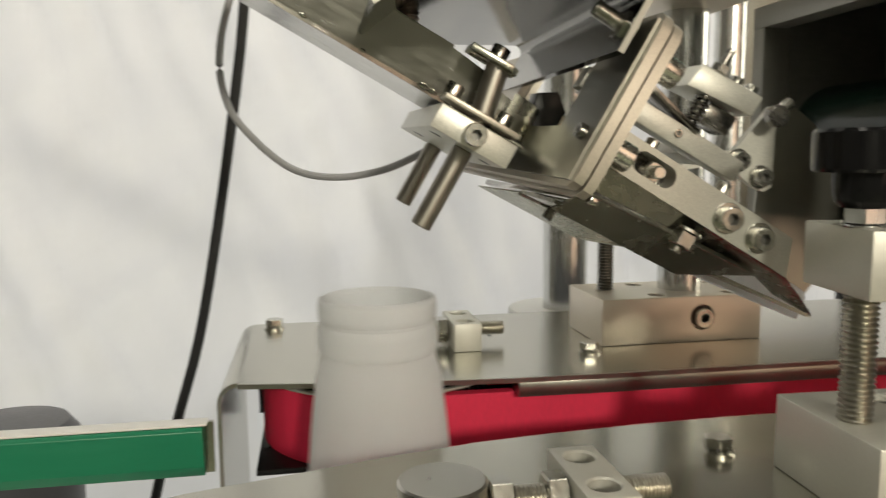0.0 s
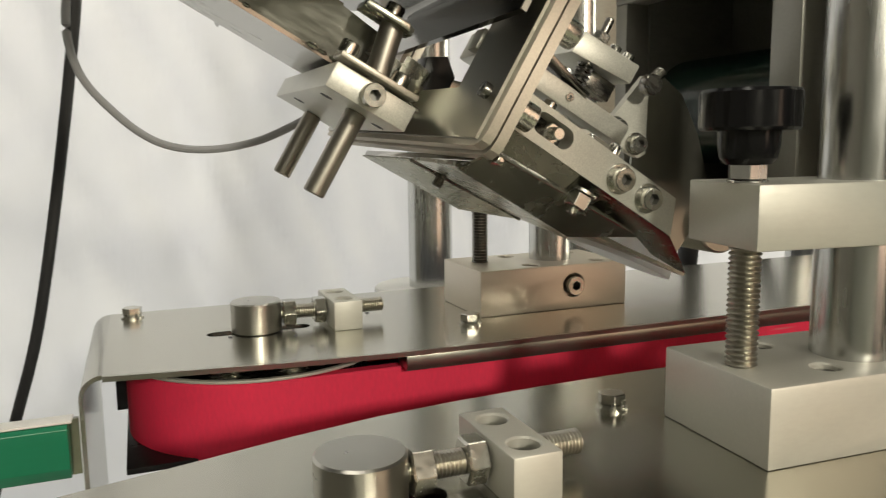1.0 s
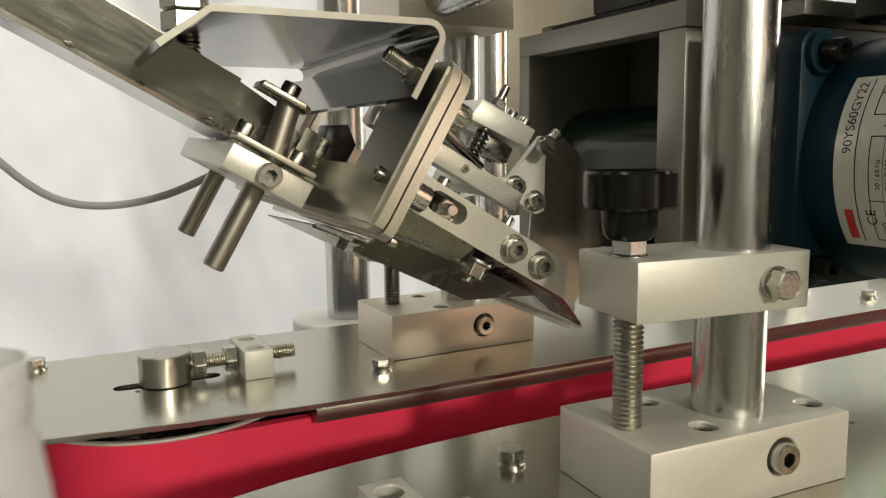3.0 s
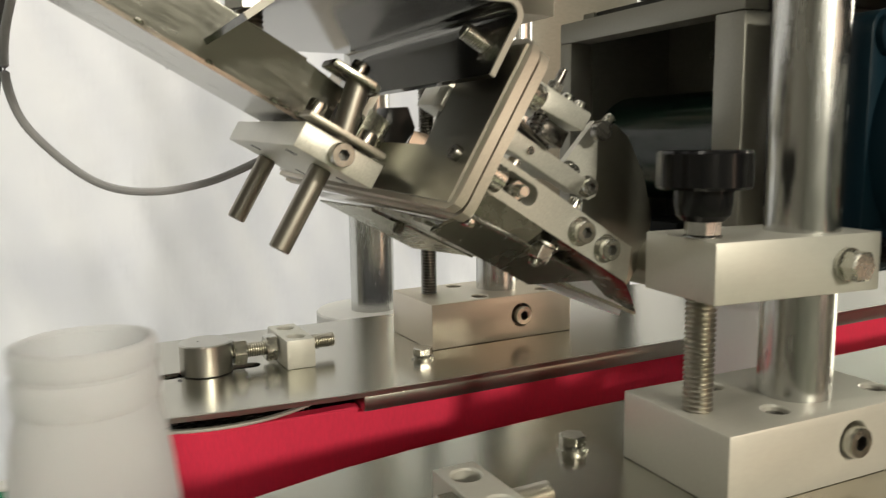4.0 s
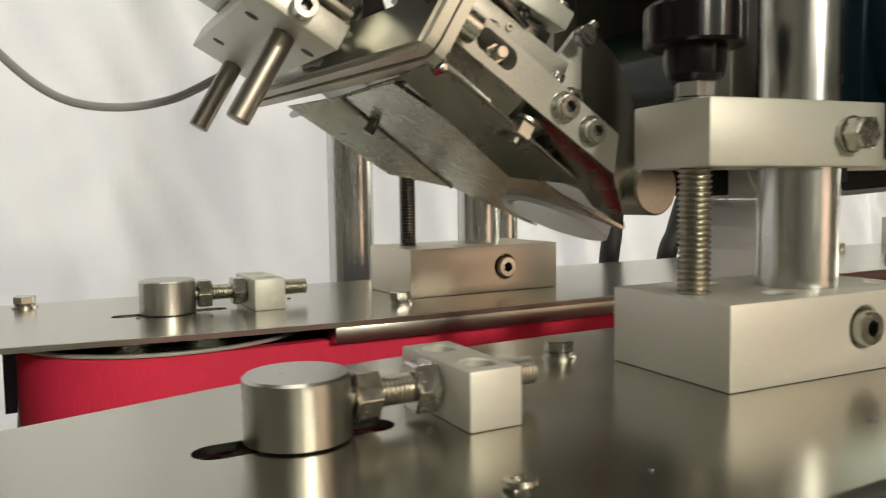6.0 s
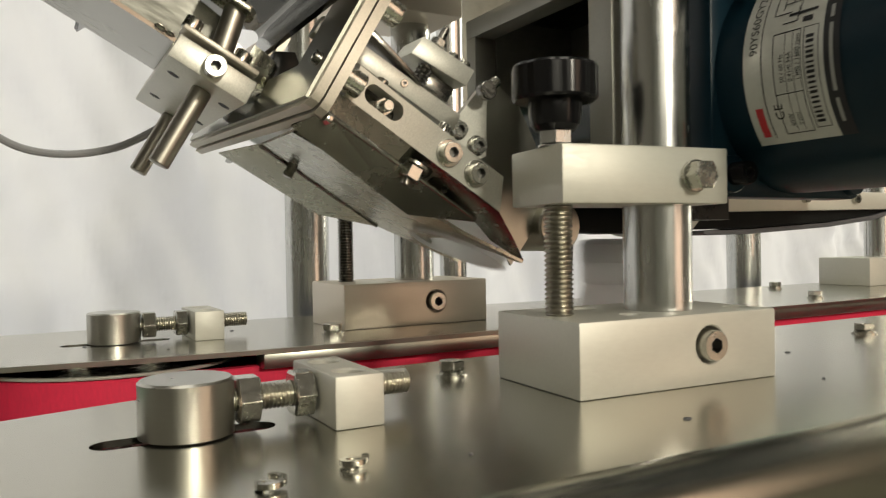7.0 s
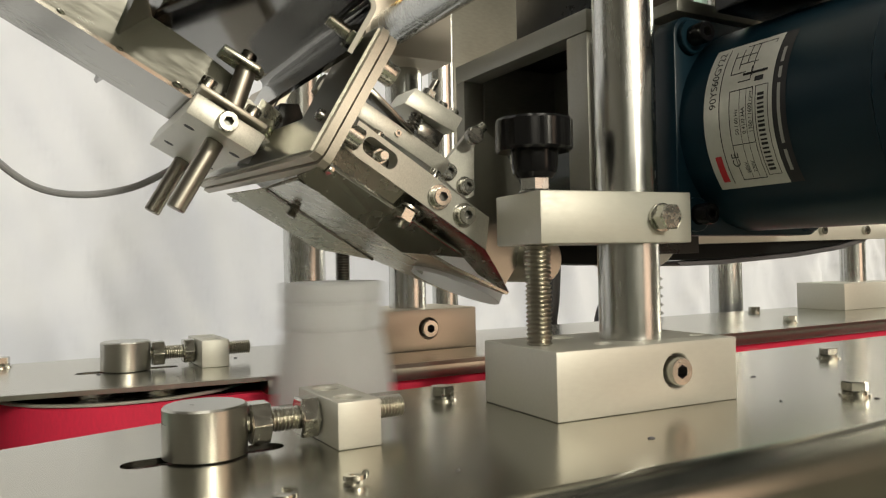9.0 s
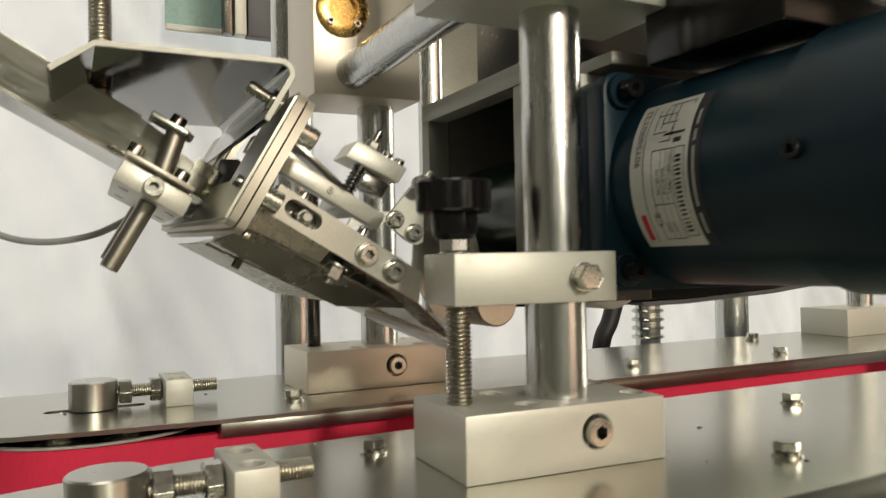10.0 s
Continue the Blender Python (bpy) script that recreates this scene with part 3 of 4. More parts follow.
part("foot", lathe([(0, 0), (45, 0), (45, 12), (18, 14), (18, 30), (0, 30)], 40), DGREY, back_post)

# second pair of mounts further along
t = thing("column_mount", at(755, 430, 3), "distant aluminium column mount with a steel post", "column mount", "column mounts")
part("base_block", box(-48, 48, 0, 54, 0, 27, 0.8), ALU, t)
part("post", rod((10, 28, 26), (10, 28, 330), 12.6, 40), SHAFT, t)
t = thing("back_column", at(717, 585, -940), "polished steel column standing behind the machine", "column")
part("post", rod((0, 0, 0), (0, 0, 1500), 18.5, 40), SHAFT, t)
part("foot", lathe([(0, 0), (60, 0), (60, 12), (24, 14), (24, 30), (0, 30)], 40), DGREY, t)
t = thing("spring_post", at(598, 592, -940), "steel column with a coil spring standing behind the machine", "column")
part("post", rod((0, 0, 0), (0, 0, 1150), 13.5, 32), SHAFT, t)
for k in range(5):
    part("coil", lathe([(14.2, 0), (16.2, -1.8), (18, 0), (16.2, 1.8), (14.2, 0)], 28, Matrix.Translation((0, 0, 938 + 9.5 * k))), BOLT, t)
for x, dx, top in ((468, 6, 160), (540, 34, 160)):
    t = thing("black_hose", at(0, 0, 0), "thick black cable rising behind the machine", "cable", "thick cables")
    part("sheath", tube([(x - 40, 600, -940), (x - 12, 600, -300), (x - 4, 600, -40), (x + dx * 0.4, 600, 20), (x + dx, 600, 70), (x + dx * 2, 600, top)], 9.5, 16), RUBBER, t)

# small chips and specks left on the plates
rng = random.Random(4)
for k in range(16):
    near = k % 2 == 0
    x, y, z = (rng.uniform(20, 330), rng.uniform(135, 275), 0) if near else (rng.uniform(0, 330), rng.uniform(365, 480), 3)
    if near and (145 < x < 260 and 170 < y < 245 or x < 100 and y > 185):
        continue
    if not near and 140 < x < 270 and y > 385:
        continue
    r = rng.uniform(0.4, 1.0)
    t = part("chip", lathe([(0, 0), (r, 0), (r * 0.8, r * 0.5), (0, r * 0.7)], 7, Matrix.Diagonal((1.5, 0.8, 1, 1))), DGREY, m=at(x, y, z, 0, 0, rng.uniform(0, 180)))
    tagged(t, "tiny dark metal chip lying on the cover plate", "chip", "loose chips")

# ---- cap feeder: a frame of its own, sloping down along the belts ----
FEED = pose(0, 0, 0, 2.0, 29.8, -0.5)
# lower discharge chute: its floor lies a little flatter than the rail
def floor_w(u):
    return 112 + (u - 18) * 0.105


def laid(bm):
    for v in bm.verts:
        v.co.z += floor_w(v.co.x)
    return bm


chute = thing("discharge_chute", FEED, "stainless discharge chute narrowing to a notched tip over the bottles", "chute")
notch = [(151 - 32 * math.sin(radians(8 + 164 * k / 14)), 317.5 - 33 * math.cos(radians(8 + 164 * k / 14))) for k in range(15)]
part("floor_plate", laid(plate([(21, 252), (81, 270), (113, 281), (147, 281)] + notch + [(155, 357), (151, 360), (107, 363.5), (22, 301)], [], -1.4, 0)), UNDER, chute, "polished chute floor with a round notch")
bm = bmesh.new()
q = [bm.verts.new(p) for p in ((23.3, 231.5, 117.7), (116.9, 277.5, 128.4), (81, 268.7, 111.7), (16, 233.5, 107.8))]
r = [bm.verts.new((v.co.x, v.co.y + 1.2, v.co.z + 0.9)) for v in q]
for k in range(4):
    bm.faces.new((q[k], q[(k + 1) % 4], r[(k + 1) % 4], r[k]))
bm.faces.new(q)
bm.faces.new(r[::-1])
part("front_strip", bm, UNDER, chute, "welded slanting strip under the chute")
bm = bmesh.new()
q = [bm.verts.new(p) for p in ((21, 300, 110.8), (106, 363, 119.6), (74, 363, 108.7), (14.5, 343, 106.5))]
r = [bm.verts.new((v.co.x, v.co.y + 1.2, v.co.z + 0.5)) for v in q]
for k in range(4):
    bm.faces.new((q[k], q[(k + 1) % 4], r[(k + 1) % 4], r[k]))
bm.faces.new(q)
bm.faces.new(r[::-1])
part("rear_strip", bm, UNDER, chute, "welded slanting strip under the chute")
TOP = [(24, 239.6, 128.8), (60, 244.3, 128.8), (109, 251.0, 128.8), (129, 267, 127.6), (148.5, 283.2, 126.2)]
LOW = [(23, 233.0, 118.2), (60, 250.4, 122.2), (112, 276.2, 127.2), (127, 280.6, 124.8), (148.2, 283.4, 125.4)]
bm = bmesh.new()
front = [[bm.verts.new(p) for p in row] for row in (TOP, LOW)]
back = [[bm.verts.new((p[0], p[1] + 1.2, p[2] + 0.7)) for p in row] for row in (TOP, LOW)]
for k in range(4):
    for q in ((front[0][k], front[0][k + 1], front[1][k + 1], front[1][k]), (back[0][k], back[0][k + 1], back[1][k + 1], back[1][k]),
              (front[0][k], front[0][k + 1], back[0][k + 1], back[0][k]), (front[1][k], front[1][k + 1], back[1][k + 1], back[1][k])):
        bm.faces.new(q)
for k in (0, 4):
    bm.faces.new((front[0][k], front[1][k], back[1][k], back[0][k]))
part("side_wall", bm, UNDER, chute, "polished side wall running to a pointed tip", smooth=50)
part("weld_bead", tube([(23.3, 231.8, 118), (60, 249.6, 122.2), (116.9, 277.5, 128.4)], 1.0, 8), BOLT, chute)
part("weld_bead", tube([(22, 301, 110.8), (64, 332, 115.2), (105, 362, 119.4)], 0.9, 8), SHEET, chute)
hb = part("hex_nut", hexagon((67.5, 252, 125), (67.5, 252, 119.5), 8.5), BOLT, chute)
part("stud", thread((67.5, 252, 119.5), (67.5, 252, 117), 2.4, 0.8), BOLT, hb)
part("washer", rod((67.5, 252, 126.2), (67.5, 252, 125), 6.0, 24, 0.1), BOLT, chute)
part("slot_pin", rod((40, 312, 107.5), (40, 312, 114), 2.2, 16), DARKSTEEL, chute)
part("head_plate", prism([(228, 114.5), (378, 110.5), (378, 113.0), (228, 117)], 23.6, 26, "x", 0.3), SHEET, chute, "end plate of the chute")

# bracket of two plates across the slope
bracket = thing("feeder_bracket", FEED, "two thick stacked steel plates holding the cap chute", "bracket")


def sheared(own):
    for v in own.verts:
        v.co.x -= (v.co.y - 226) * 0.05
        v.co.z -= (v.co.y - 226) * 0.024
    return own


TURN_UP = Matrix(((0, 0, 1, 0), (1, 0, 0, 0), (0, 1, 0, 0), (0, 0, 0, 1)))
for k, (u0, u1, w0, w1) in enumerate(((15.6, 18.9, 116, 176), (19.6, 23.0, 115, 175))):
    poly = [(226, w0 + 5), (227, w0 + 2), (230, w0), (398, w0), (398, w1), (345, w1), (345, w0 + 21), (262, w0 + 21), (262, w1), (232, w1), (228, w1 - 2), (226, w1 - 6)]
    bm = bmesh.new()
    own = plate(poly, [], 0, u1 - u0)
    bmesh.ops.transform(own, matrix=Matrix.Translation((u0, 0, 0)) @ TURN_UP, verts=own.verts)
    part("plate", sheared(merge(bm, own)), EDGE, bracket, "thick steel plate with pale cut edges")
part("face_sheet", sheared(prism([(229, 118), (397, 118), (397, 136.5), (261.5, 136.5), (261.5, 173), (229, 173)], 14.4, 15.5, "x")), GUARD, bracket, "polished face of the plate")
part("cap_screw", socket_head((14.4, 236.5, 133.5), (11.4, 236.5, 133.5), 2.6, 1.3), DARKSTEEL, bracket)
part("cap_screw", socket_head((23, 236, 163), (31, 236, 163), 4.6, 2.3), BOLT, bracket)
part("stand_off", rod((22.6, 235.4, 133.4), (31, 235.4, 133.4), 4.6, 28), BOLT, bracket)

# hood sheet over the chute
hood = thing("hood", at(0, 0, 0), "bent polished stainless hood over the cap chute", "hood")
line = [(94.5, 139.5), (104.3, 156.5)] + arc(99.5, 159.0, 5.5, -28, 90, 7) + [(33, 164.5), (18, 154)]
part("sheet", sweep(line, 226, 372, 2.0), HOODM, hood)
part("front_edge", sweep([(p[0] + 0.1, p[1]) for p in line], 225.3, 226, 2.0), ALU_DULL_SHADED, hood, "pale cut edge of the hood")
sc = part("hex_screw", hexagon((101.3, 234, 147.2), (96.6, 234, 150), 9), BOLT, hood)
part("screw_end", thread((96.6, 234, 150), (88.5, 234, 154.8), 2.9, 1.0), BOLT, sc)
part("hanger_bolt", thread((38, 300, 150), (38, 300, 300), 5, 1.75), NICKEL, hood, "threaded hanger bolt")
part("hanger_nut", hexagon((38, 300, 166.6), (38, 300, 174), 15), BOLT, hood)
part("hanger_nut", hexagon((38, 300, 174.4), (38, 300, 181), 15), BOLT, hood)

# upper cap track
track = thing("cap_track", FEED, "polished stainless cap track sloping down to the bracket", "chute")
bm = prism([(-330, 126), (-14, 126), (-14, 142), (-36, 144), (-330, 145)], 287, 288.6, "y")
for v in bm.verts:
    v.co.y -= (v.co.z - 126) * 0.10
part("front_wall", bm, TRACKM, track)
bm = prism([(-330, 126), (12, 126), (12, 143), (-330, 143)], 345, 346.6, "y")
for v in bm.verts:
    v.co.y -= (v.co.z - 126) * 0.12
part("back_wall", bm, TRACKM, track)
part("track_floor", plate([(-330, 287), (-6, 287), (14, 296), (14, 347), (-330, 347)], [], 124.4, 126), TRACKM, track)
part("top_lip", prism([(-330, 145), (-30, 143.8), (-30, 145.2), (-330, 146.4)], 289.4, 298, "y"), TRACKM, track)
for u, r in ((-120, 0.9), (-82, 1.2), (-58, 1.0), (-33, 1.6), (-29, 1.3), (-24, 1.5), (-19, 1.1)):
    part("weld", lathe([(0, -r * 0.7), (r * 0.8, -r * 0.4), (r, 0), (r * 0.7, r * 0.5), (0, r * 0.8)], 10, Matrix.Translation((u, 286.8, 126.2)) @ Matrix.Diagonal((1.5, 0.8, 1, 1))), BOLT, track, "small weld bead")
part("end_guide", sheared(prism([(-8, 126), (10, 126), (10, 134), (6, 141), (-8, 143)], 296, 297.4, "y")), SHEET, track, "bent guide at the track end")

bend = arc(0, 303, 13, -95, 5, 8)
part("bent_guide", prism([(p[0], p[1]) for p in bend] + [(p[0], p[1]) for p in arc(0, 303, 11.8, 5, -95, 8)], 127.5, 142, "z"), UNDER, track, "bent polished guide at the track end")

# clamp of the track, with two round pins
cb = thing("track_clamp", FEED, "sawn aluminium clamp block with two hanging steel pins", "clamp block", "clamp blocks")
part("block", box(-26.6, 4, 264, 372, 113.3, 122.4, 0.6), ALU_SAWN, cb)
part("strap", prism([(-27, 262), (2.5, 262), (2.5, 274), (-27, 274)], 124, 126, "z", 0.4), EDGE, cb, "thin strap plate")
part("strap", box(-22, 8, 274, 330, 123, 124.6, 0.2), SHEET, cb)
for u in (-24.5, -4.6):
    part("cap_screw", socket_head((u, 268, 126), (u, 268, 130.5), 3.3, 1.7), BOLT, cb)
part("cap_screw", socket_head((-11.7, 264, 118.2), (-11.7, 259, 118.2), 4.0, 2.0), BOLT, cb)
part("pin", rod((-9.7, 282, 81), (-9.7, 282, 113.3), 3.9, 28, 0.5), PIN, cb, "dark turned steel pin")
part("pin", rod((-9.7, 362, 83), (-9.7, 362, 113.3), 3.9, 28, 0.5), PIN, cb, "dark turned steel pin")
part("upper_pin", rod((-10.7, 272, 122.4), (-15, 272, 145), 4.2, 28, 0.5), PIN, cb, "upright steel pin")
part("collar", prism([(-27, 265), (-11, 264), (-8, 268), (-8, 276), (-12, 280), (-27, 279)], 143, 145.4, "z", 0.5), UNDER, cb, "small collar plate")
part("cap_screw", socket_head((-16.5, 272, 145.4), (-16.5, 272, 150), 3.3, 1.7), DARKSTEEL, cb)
# thin black discs drawn for the shade inside open bolt holes
for u, v in ((-21, 285), (-21, 340), (0, 285), (0, 340)):
    part("hole_disc", rod((u, v, 113.2), (u, v, 113.35), 2.4, 16, 0.01), RUBBER, cb)

# slotted rail and the spring-loaded gate above it
def face(u):
    return 242 + (u - 42.5) * 0.13


def skew(own):
    for v in own.verts:
        v.co.y += face(v.co.x) - 240
    return own


rail = thing("slotted_rail", FEED, "sawn aluminium rail with a long slot and cap screws", "rail")
n = [(28, 129), (109, 129), (103, 141.8), (28, 141.8)]
own = plate(n, [stadium(37.5, 47.5, 136.0, 3.7)], 0, 9)
bm = merge(bmesh.new(), own, Matrix(((1, 0, 0, 0), (0, 0, 1, 240), (0, 1, 0, 0), (0, 0, 0, 1))))
part("bar", skew(bm), ALU_SAWN, rail)
part("slot_back", box(32, 54, 253, 255, 130, 141), DARKSTEEL, rail)
part("slot_bolt", thread((44, 252, 135.8), (44, 240.5, 135.8), 2.2, 0.8), BOLT, rail)
part("slot_nut", hexagon((44, 251, 135.8), (44, 245, 135.8), 6.5), BOLT, rail)
for u in (75.2, 90.2):
    w = part("washer", rod((u, face(u), 135.4), (u, face(u) - 1.2, 135.4), 5.4, 28, 0.2), BOLT, rail)
    part("cap_screw", socket_head((u, face(u) - 1.2, 135.4), (u, face(u) - 5, 135.4), 4.1, 2.2), BOLT, w)
for u in (70, 40):
    part("cap_screw", socket_head((u, 249, 141.8), (u, 249, 145.5), 2.4, 1.2), BOLT, rail)

gate = thing("spring_gate", FEED, "spring-loaded aluminium cap gate above the chute", "gate")
part("arm", box(12, 80, 264, 272, 150.8, 158.6, 0.5), ALU_SAWN, gate, "long aluminium arm")
part("arm_screw", socket_head((52, 264, 155), (52, 263, 155), 1.6, 0.8), BOLT, gate)
part("strip", prism([(28, 166), (58, 159.6), (58, 158.2), (28, 163)], 262, 274, "y", 0.2), DARKSTEEL, gate, "thin dark steel strip")
part("cheek", prism([(78, 152), (95, 164.8), (110.3, 162.5), (116, 163), (118.5, 166.3), (106.4, 188), (104, 196.5), (100, 195), (95, 171), (78, 162)], 307, 311, "y"), ALU_SAWN, gate, "cast aluminium cheek plate")
part("cheek_bridge", box(60, 69, 272.2, 306, 151, 157.5, 0.5), ALU_SAWN, gate)
part("guard", prism([(104, 188), (108, 202), (124, 200), (142, 189), (157, 175), (164, 157), (160, 128), (123, 148)], 311.5, 313, "y"), GUARD, gate, "curved polished guard plate")
for u, w in ((98.5, 168.4), (111, 167.4)):
    o = part("washer", rod((u, 307, w), (u, 305.8, w), 5.0, 28, 0.2), BOLT, gate)
    part("cap_screw", socket_head((u, 305.8, w), (u, 302, w), 3.8, 2.0), BOLT, o)
sb = part("block", prism([(56, 178.6), (86.2, 181.8), (86.5, 190.5), (57.7, 189)], 290, 312, "y", 0.8), ALU_SAWN, gate, "sawn aluminium spring block")
part("lower_block", box(70, 84, 296, 310, 172, 180, 0.8), DARKSTEEL, gate)
sp = part("spring_rod", rod((66, 293, 158), (66, 293, 200), 1.8, 16), DARKSTEEL, gate)
for k in range(7):
    part("coil", lathe([(2.6, 0), (3.2, -0.55), (3.8, 0), (3.2, 0.55), (2.6, 0)], 18, Matrix.Translation((66, 293, 165 + 2.2 * k))), DARKSTEEL, sp)
part("rod_nut", hexagon((66, 293, 189.4), (66, 293, 193), 6.5), BOLT, gate)
for u, w in ((76, 189.2), (83, 189.6)):
    part("cap_screw", socket_head((u, 297, w), (u, 297, w + 4.5), 2.7, 1.3), BOLT, gate)
part("cap_screw", socket_head((101, 301, 193), (103, 301, 198.5), 2.7, 1.3), BOLT, gate)
part("pivot", rod((99, 300, 189.5), (99, 295, 189.5), 4.5, 24, 0.5), DARKSTEEL, gate)
part("cross_pin", rod((34, 300, 138), (30, 300, 160), 3.2, 20), STEEL, gate)
part("cap_stop", prism([(8, 148), (15.3, 152.6), (22, 147), (21, 134), (12, 133)], 300, 312, "y", 0.5), DARK, gate, "black cap stop")
part("guide_tab", prism([(20.5, 135), (31, 144), (27, 147), (20.5, 145)], 296, 297.2, "y"), SHEET, gate, "polished guide tab")
part("small_block", box(26, 46, 300, 322, 160, 172, 0.6), ALU_SAWN, gate)


# ---- caps ----
def cap(m, mat, label):
    t = thing("cap", m, label, "cap", "caps")
    part("shell", lathe([(0, 0), (20, 0), (23, -0.8), (24.5, -3), (25, -13), (24, -13), (23.4, -3.6), (20, -1.6), (0, -1.6)], 48), mat, t)
    return t


SLOTS = [FEED @ at(136, 317, 134, 0, -6, 0), FEED @ at(84, 317, 131, 0, -6, 0), FEED @ at(33, 317, 131)] + [FEED @ at(-20 - 52 * k, 317, 139.5) for k in range(6)]
caps = [cap(SLOTS[0], FROST, "frosted plastic cap sliding down the chute on to a bottle")]
for k in range(1, 9):
    caps.append(copy_thing(caps[0], SLOTS[k]))


# ---- frame, motor and press belt ----
frame_box = thing("drive_frame", at(0, 0, 0), "aluminium plate frame round the black belt drive", "frame")
part("top_beam", box(230, 244, 250, 378, 173, 184, 0.6), ALU_DULL_SHADED, frame_box)
part("back_upright", box(230, 244, 368, 378, 72, 173, 0.6), ALU_DULL_SHADED, frame_box)
part("front_upright", box(230, 246, 250, 266, 80, 172.6, 0.6), ALU_DULL_SHADED, frame_box)
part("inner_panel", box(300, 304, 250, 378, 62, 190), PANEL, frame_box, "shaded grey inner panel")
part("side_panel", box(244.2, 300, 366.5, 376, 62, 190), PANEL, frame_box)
# black liners added round the drive cavity to hold its interior shade
part("front_liner", box(246, 300, 246, 249.5, 62, 190), DARK, frame_box)
part("top_liner", box(246, 300, 249.6, 372, 184, 190), DARK, frame_box)
part("bottom_liner", box(246, 300, 250, 376, 70, 74), DARK, frame_box)
part("drive_drum", rod((272, 262, 116), (272, 366, 116), 28, 48, 2), GREENBLACK, frame_box, "glossy dark green drive drum")
part("top_plate", box(246, 420, 206, 246, 172, 178, 0.6), ALU_DULL_SHADED, frame_box)
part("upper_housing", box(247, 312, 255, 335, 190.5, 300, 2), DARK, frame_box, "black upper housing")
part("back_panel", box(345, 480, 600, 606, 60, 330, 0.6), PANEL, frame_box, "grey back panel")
part("mount_plate", box(232, 420, 224, 234, 80, 171.5, 0.6), ALU, frame_box, "motor mounting plate")
part("panel_screw", socket_head((300, 330, 165), (297, 330, 165), 3, 1.5), BOLT, frame_box)

CX, CZ, CR = 281.0, 117.5, 46.0
motor = thing("gear_motor", at(0, 0, 0), "navy blue geared motor with a silver rating label", "motor")
def rounded(x0, x1, z0, z1, r):
    p = []
    for cx, cz, a in ((x1 - r, z1 - r, 0), (x0 + r, z1 - r, 90), (x0 + r, z0 + r, 180), (x1 - r, z0 + r, 270)):
        p += [(cx + r * math.cos(radians(a + 15 * k)), cz + r * math.sin(radians(a + 15 * k))) for k in range(7)]
    return p
part("flange", prism(rounded(CX - 48, CX + 48, CZ - 48, CZ + 48, 8), 196, 208, "y", 0.6), NAVY, motor)
part("gearbox", prism(rounded(CX - 47, CX + 47, CZ - 47, CZ + 47, 8), 208.4, 224, "y", 0.6), NAVY, motor)
for sx in (-1, 1):
    for sz in (-1, 1):
        o = part("corner_boss", rod((CX + sx * 39, 197, CZ + sz * 39), (CX + sx * 39, 193, CZ + sz * 39), 7.5, 28), NAVY, motor)
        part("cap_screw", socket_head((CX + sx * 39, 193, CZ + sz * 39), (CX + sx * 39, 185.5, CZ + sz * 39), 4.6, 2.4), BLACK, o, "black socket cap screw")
body = part("body", lathe([(0, 0), (CR - 1, 0), (CR, 1), (CR, 86), (CR + 2.5, 88), (CR + 2.5, 140), (CR - 4, 150), (0, 150)], 96, along((CX, 197, CZ), (CX, 0, CZ))[0]), NAVY, motor, "round painted motor body")
part("cover_screw", socket_head((CX - CR - 1, 100, CZ), (CX - CR - 5, 100, CZ), 3.4, 1.8), BLACK, motor)
part("terminal_box", box(CX - 30, CX + 34, 118, 190, CZ + 49, CZ + 110, 2), BLACK, motor, "black terminal box")
part("terminal_bracket", box(CX - 30, CX + 34, 60, 116, CZ + 62, CZ + 74, 1), ALU, motor)


def wrap(own, rad):
    """Lays a flat drawing (x: round the body, y: along it) on the motor's side."""
    for v in own.verts:
        a = v.co.x / CR
        v.co = Vector((CX - (rad + v.co.z) * math.cos(a), v.co.y, CZ + (rad + v.co.z) * math.sin(a)))
    return own


def sheet(x0, x1, y0, y1, n=24):
    own = bmesh.new()
    for k in range(n):
        a, b = x0 + (x1 - x0) * k / n, x0 + (x1 - x0) * (k + 1) / n
        own.faces.new([own.verts.new(p) for p in ((a, y0, 0), (b, y0, 0), (b, y1, 0), (a, y1, 0))])
    bmesh.ops.remove_doubles(own, verts=own.verts, dist=0.001)
    return own


def words(s, x, y, size):
    """Letters of the built-in font, laid along x."""
    c = bpy.data.curves.new("words", "FONT")
    c.body, c.size = s, size
    ob = new("words", c)
    bpy.context.view_layer.update()
    me = bpy.data.meshes.new_from_object(ob.evaluated_get(bpy.context.evaluated_depsgraph_get()))
    own = bmesh.new()
    own.from_mesh(me)
    bpy.data.objects.remove(ob)
    bmesh.ops.translate(own, vec=(x, y, 0), verts=own.verts)
    return own


lab = part("rating_label", wrap(sheet(-31.5, 31.5, 149.5, 182.5), CR + 0.25), LABEL, motor, "silver white rating label", smooth=60)
part("black_strip", wrap(sheet(-31.5, 31.5, 143.5, 149.4), CR + 0.25), INK, lab)
part("model_code", wrap(words("90YS60GY22", 3, 176.2, 4.8), CR + 0.4), INK, lab)
part("rule", wrap(sheet(-29, 30, 174.2, 174.6), CR + 0.4), INK, lab)
part("logo_bar", wrap(sheet(-28, -16.5, 176.2, 179.4), CR + 0.4), REDINK, lab)
part("mark", wrap(words("CE", -22, 168, 5.0), CR + 0.4), INK, lab)
for k, s in enumerate(("50 / 60 Hz", "0.41/0.34A", "1300 / 1600 rpm")):
    part("figure_row", wrap(words(s, -9, 165.4 - 3.3 * k, 2.4), CR + 0.4), INK, lab)
for k, s in enumerate(("60W", "220V")):
    part("figure_row", wrap(words(s, -25, 164.8 - 3.3 * k, 2.4), CR + 0.4), INK, lab)
